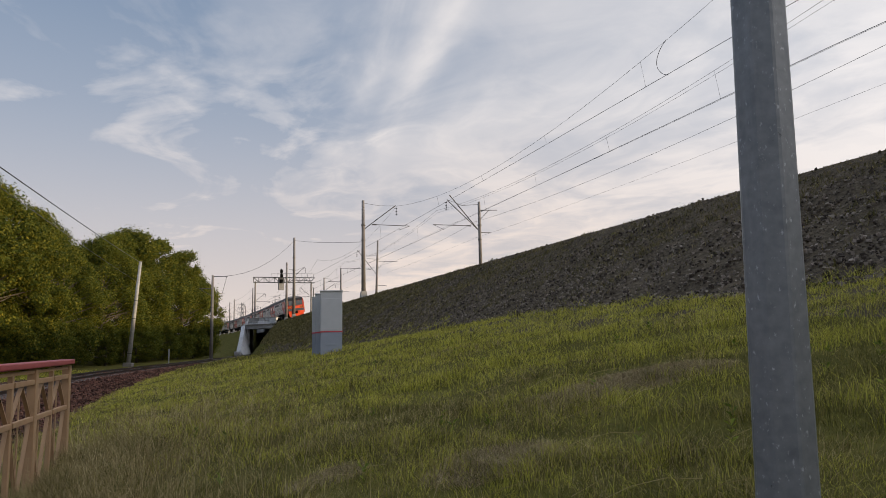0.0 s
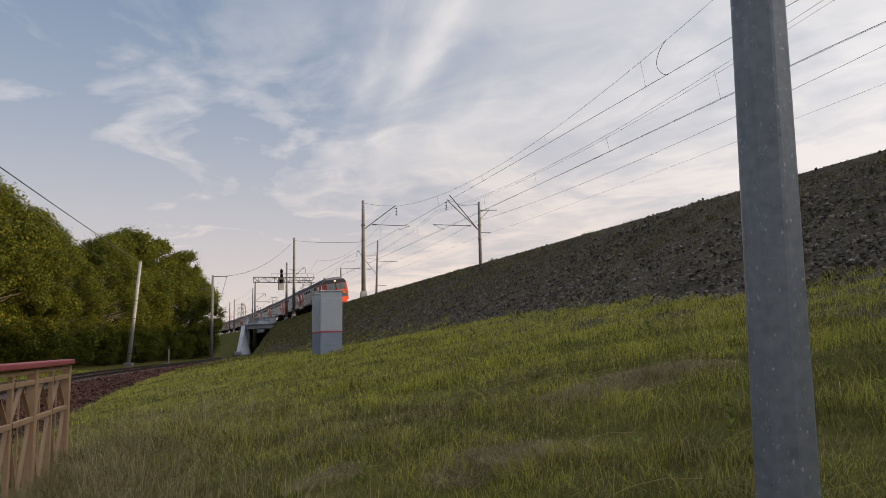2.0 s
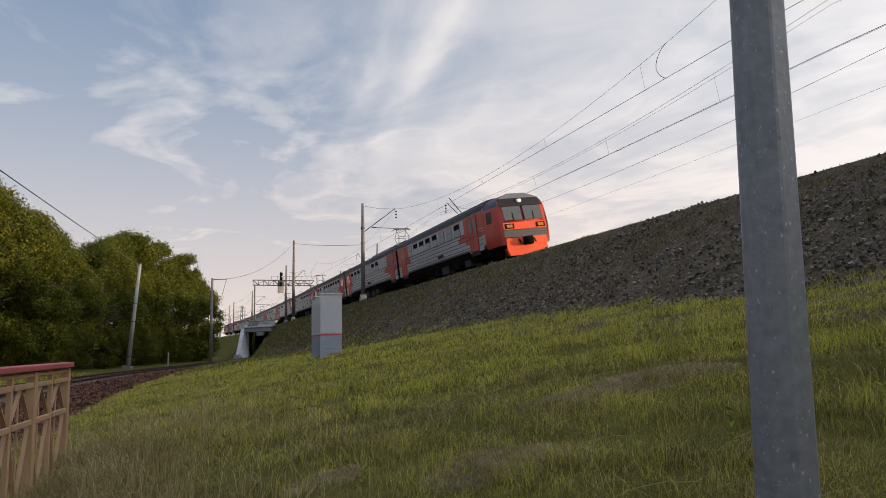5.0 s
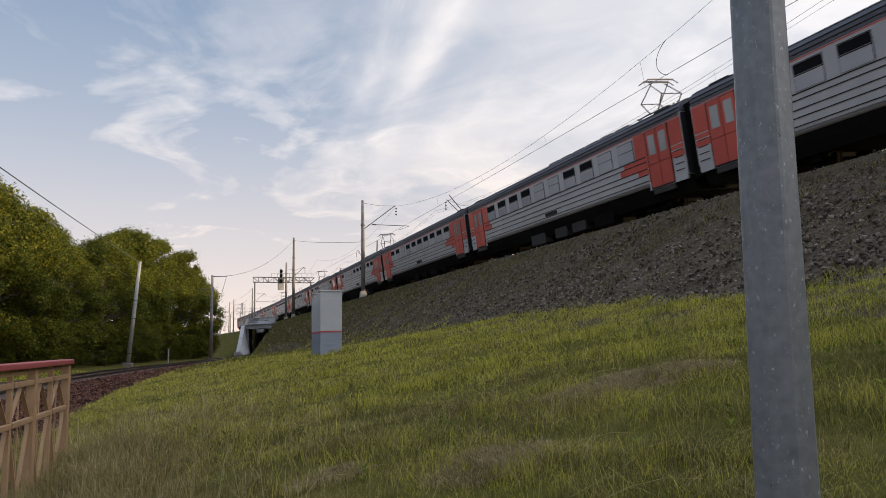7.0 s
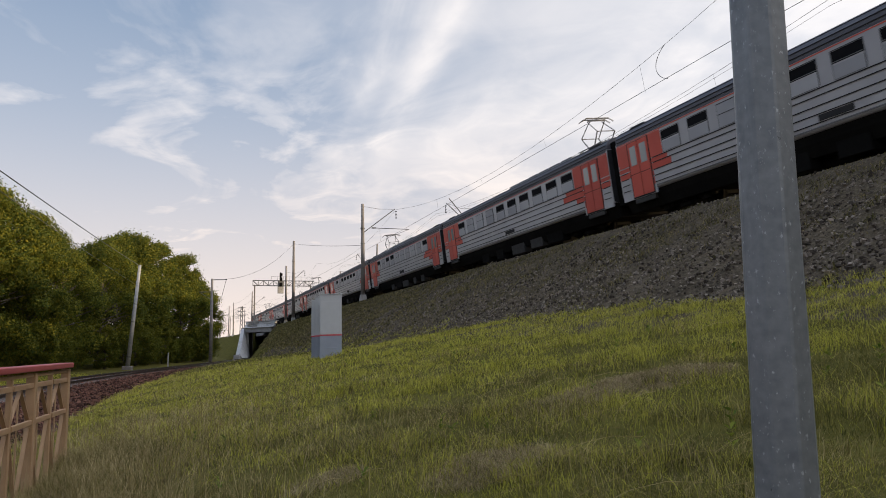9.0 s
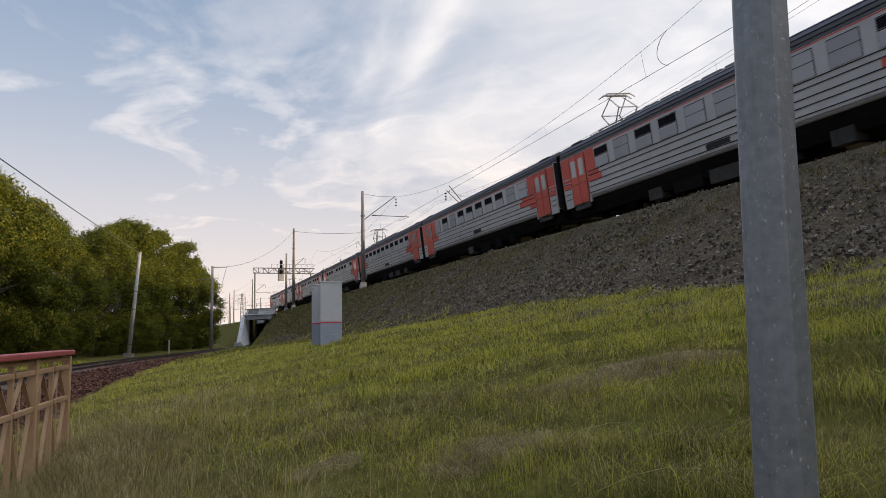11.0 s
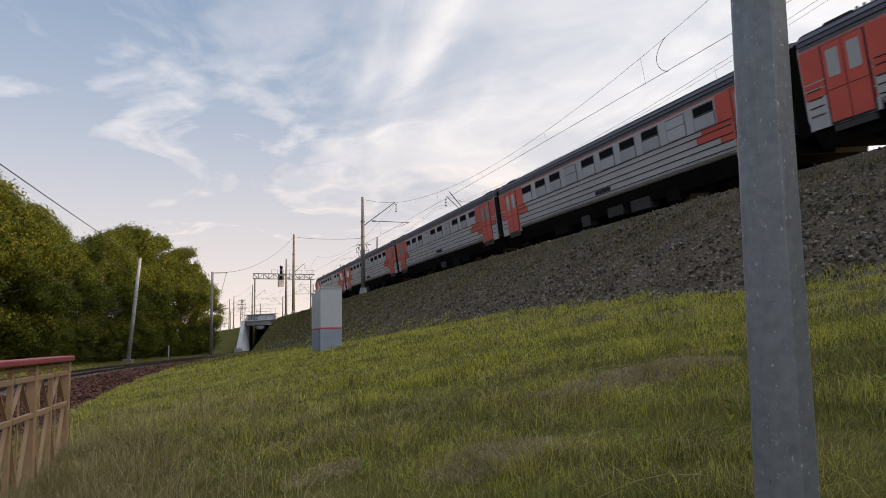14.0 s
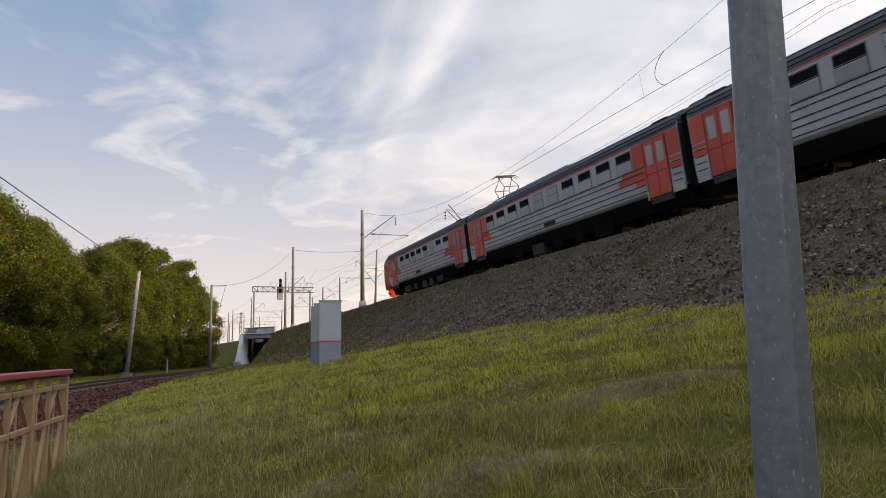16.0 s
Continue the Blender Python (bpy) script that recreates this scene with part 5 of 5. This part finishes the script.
def make_fence_grass():
    """Rank grass that hides the foot of the guard fence."""
    nr = np.random.RandomState(71)
    for name, n, m, lo, hi, w, label in (("fence_straw", 15000, M_BLEACH, 0.14, 0.42, 0.0020, "rank bleached grass along the foot of the fence"),
                                         ("fence_grass", 15000, M_GRASS, 0.10, 0.36, 0.0028, "rank green grass along the foot of the fence")):
        y = nr.uniform(3.6, 9.6, n)
        x = -4.52 + (8.6 - y) * 0.287 + np.abs(nr.normal(size=n)) * 0.55 - 0.08
        z = grounds(x, y)[2]
        tall = np.clip(1.0 + 0.35 * wave(x, y, 2.2), 0.5, 1.5)
        v, fn, idx = blades(n, 72, x, y, z, lo * tall, hi * tall, w, 0.75)
        tagged(new(name, raw_mesh(name, v, fn, idx, m)), label, "grass", kind="stuff")


make_fence_grass()


def make_long_stalks():
    """Single long bleached stalks lying over the grass."""
    nr = np.random.RandomState(9)
    bm = bmesh.new()
    for _ in range(70):
        y = 2.3 * (4.5 ** nr.uniform(0, 1))
        x = nr.uniform(-0.55, 0.45) * y
        z = ground_at(x, y)[2] + nr.uniform(0.10, 0.24)
        a, ln = nr.uniform(-0.5, 0.6), nr.uniform(0.2, 0.55)
        pts = [(x + math.cos(a) * ln * f, y + math.sin(a) * ln * f, z + 0.10 * f + 0.10 * math.sin(f * 3.0) * ln) for f in (0, 0.33, 0.66, 1.0)]
        pipe(bm, pts, 0.0013, 4)
    tagged(new("fallen_stalks", to_mesh("fallen_stalks", bm, M_BLEACH)), "long bleached grass stalks lying across the meadow", "grass", kind="stuff")


make_long_stalks()


def make_weeds():
    """Low broad-leaved weeds among the grass: rosettes of pointed leaves."""
    x, y, z = field_places(150, 21, 3.4, 24.0, 0.7)
    nr = np.random.RandomState(22)
    n = 9
    x, y, z = np.repeat(x, n), np.repeat(y, n), np.repeat(z, n)
    m = len(x)
    a, ln, up = nr.uniform(0, 2 * np.pi, m), nr.uniform(0.025, 0.065, m), nr.uniform(0.4, 1.2, m)
    w = ln * 0.28
    dx, dy = np.cos(a), np.sin(a)
    base = nr.uniform(0.0, 0.12, m)
    v = np.stack([np.stack([x, y, z + base], -1), np.stack([x + dx * ln * 0.5 - dy * w, y + dy * ln * 0.5 + dx * w, z + base + ln * up * 0.6], -1),
                  np.stack([x + dx * ln, y + dy * ln, z + base + ln * up * 0.8], -1),
                  np.stack([x + dx * ln * 0.5 + dy * w, y + dy * ln * 0.5 - dx * w, z + base + ln * up * 0.6], -1)], 1).reshape(-1, 3)
    i = np.arange(m)[:, None] * 4
    idx = np.concatenate([i + np.array([0, 1, 2]), i + np.array([0, 2, 3])], 1).reshape(-1)
    tagged(new("broad_weeds", raw_mesh("broad_weeds", v, np.full(2 * m, 3), idx, M_BROAD)), "low broad-leaved green weeds in the grass", "weed", kind="stuff")


make_weeds()


# ---- loose stones ----
def stones(name, x, y, z, size, seed, material, label, category):
    """Many small angular stones, each a crooked box."""
    nr = np.random.RandomState(seed)
    n = len(x)
    cube = np.array([[sx, sy, sz] for sx in (-1, 1) for sy in (-1, 1) for sz in (-1, 1)], float)
    p = cube[None] * nr.uniform(0.45, 1.0, (n, 8, 3)) * nr.uniform(0.6, 1.1, (n, 1, 3)) * (size / 2)[:, None, None]
    a, b = nr.uniform(0, 6.28, n), nr.normal(size=n) * 0.6
    ca, sa, cb, sb = np.cos(a), np.sin(a), np.cos(b), np.sin(b)
    px, py, pz = p[..., 0], p[..., 1], p[..., 2]
    py, pz = py * cb[:, None] - pz * sb[:, None], py * sb[:, None] + pz * cb[:, None]
    px, py = px * ca[:, None] - py * sa[:, None], px * sa[:, None] + py * ca[:, None]
    v = np.stack([px + x[:, None], py + y[:, None], pz + z[:, None]], -1).reshape(-1, 3)
    f = np.array([0, 1, 3, 2, 4, 6, 7, 5, 0, 4, 5, 1, 2, 3, 7, 6, 0, 2, 6, 4, 1, 5, 7, 3])
    idx = (np.arange(n)[:, None] * 8 + f[None]).reshape(-1)
    tagged(new(name, raw_mesh(name, v, np.full(n * 6, 4), idx, material)), label, category, kind="stuff")


def make_bank_cover():
    nr = np.random.RandomState(31)
    n = 62000
    s = -27 + 75 * nr.uniform(0, 1, n) ** 1.5
    lat = nr.uniform(-9.3, -3.45, n)
    x, y, _ = main_line(s, lat)
    stony = wave(x, y, 0.55) + 0.45 * (-6.0 - lat) + nr.normal(size=n) * 0.7 - 0.02 * s
    k = stony > -0.1
    s, lat, x, y = s[k], lat[k], x[k], y[k]
    z = ground_z(s, lat)
    size = nr.uniform(0.03, 0.085, len(x)) * nr.uniform(0.6, 1.5, len(x))
    stones("bank_stones", x, y, z + size * 0.12, size, 32, M_STONE, "loose dark angular stones on the embankment slope", "stones")
    m = 150000
    s = -27 + 135 * nr.uniform(0, 1, m) ** 1.5
    lat = nr.uniform(-10.0, -3.4, m)
    x, y, _ = main_line(s, lat)
    green = wave(x, y, 0.6) * 0.7 + 0.7 * wave(x, y, 2.4) + 0.30 * (lat + 6.6) + nr.normal(size=m) * 0.55 + 0.05 * s
    k = green > -0.05
    s, lat, x, y = s[k], lat[k], x[k], y[k]
    z = ground_z(s, lat)
    v, fn, idx = blades(len(x), 33, x, y, z, 0.04, np.where(lat > -3.8, 0.05 + 0.07 * np.maximum(0, wave(x, y, 0.5)), 0.22), 0.011 + 0.0006 * np.maximum(s, 0), 1.2)
    tagged(new("bank_weeds", raw_mesh("bank_weeds", v, fn, idx, M_WEED)), "sparse brown-green weeds on the embankment slope", "weeds", kind="stuff")
    w = 42000
    s = 15 + 245 * nr.uniform(0, 1, w) ** 1.5
    lat = nr.uniform(-20, -3.6, w)
    x, y, _ = main_line(s, lat)
    z = ground_z(s, lat)
    k = (z > -0.2) & ~((s > cut_near(lat) - 1) & (s < cut_far(lat) + 4)) & (low_dist(x, y) > 4.3)
    k &= (lat < -9.2) | (nr.uniform(0, 1, w) < (s - 40) / 40)
    x, y, z, s = x[k], y[k], z[k], s[k]
    v, fn, idx = blades(len(x), 35, x, y, z, 0.08, 0.30, 0.018 + 0.0004 * s, 1.0)
    tagged(new("bank_grass", raw_mesh("bank_grass", v, fn, idx, M_GRASS)), "rough green grass on the distant embankment", "grass", kind="stuff")
    q = 24000
    yy = 8 + 60 * nr.uniform(0, 1, q) ** 1.6
    o = nr.uniform(-2.2, 6.3, q)
    x0 = np.interp(yy, _ly, _lx)
    x = x0 + o
    z = np.interp(np.abs(o), [0, 1.9, 4.4, 5.5, 6.3], [-0.2, -0.2, -0.46, -0.38, -0.3])
    size = nr.uniform(0.04, 0.10, q) * (1 + yy / 60)
    stones("ballast_stones", x, yy, z + 0.01, size, 34, M_BALSTONE, "rust-brown crushed ballast stones beside the lower track", "stones")


make_bank_cover()
motions()
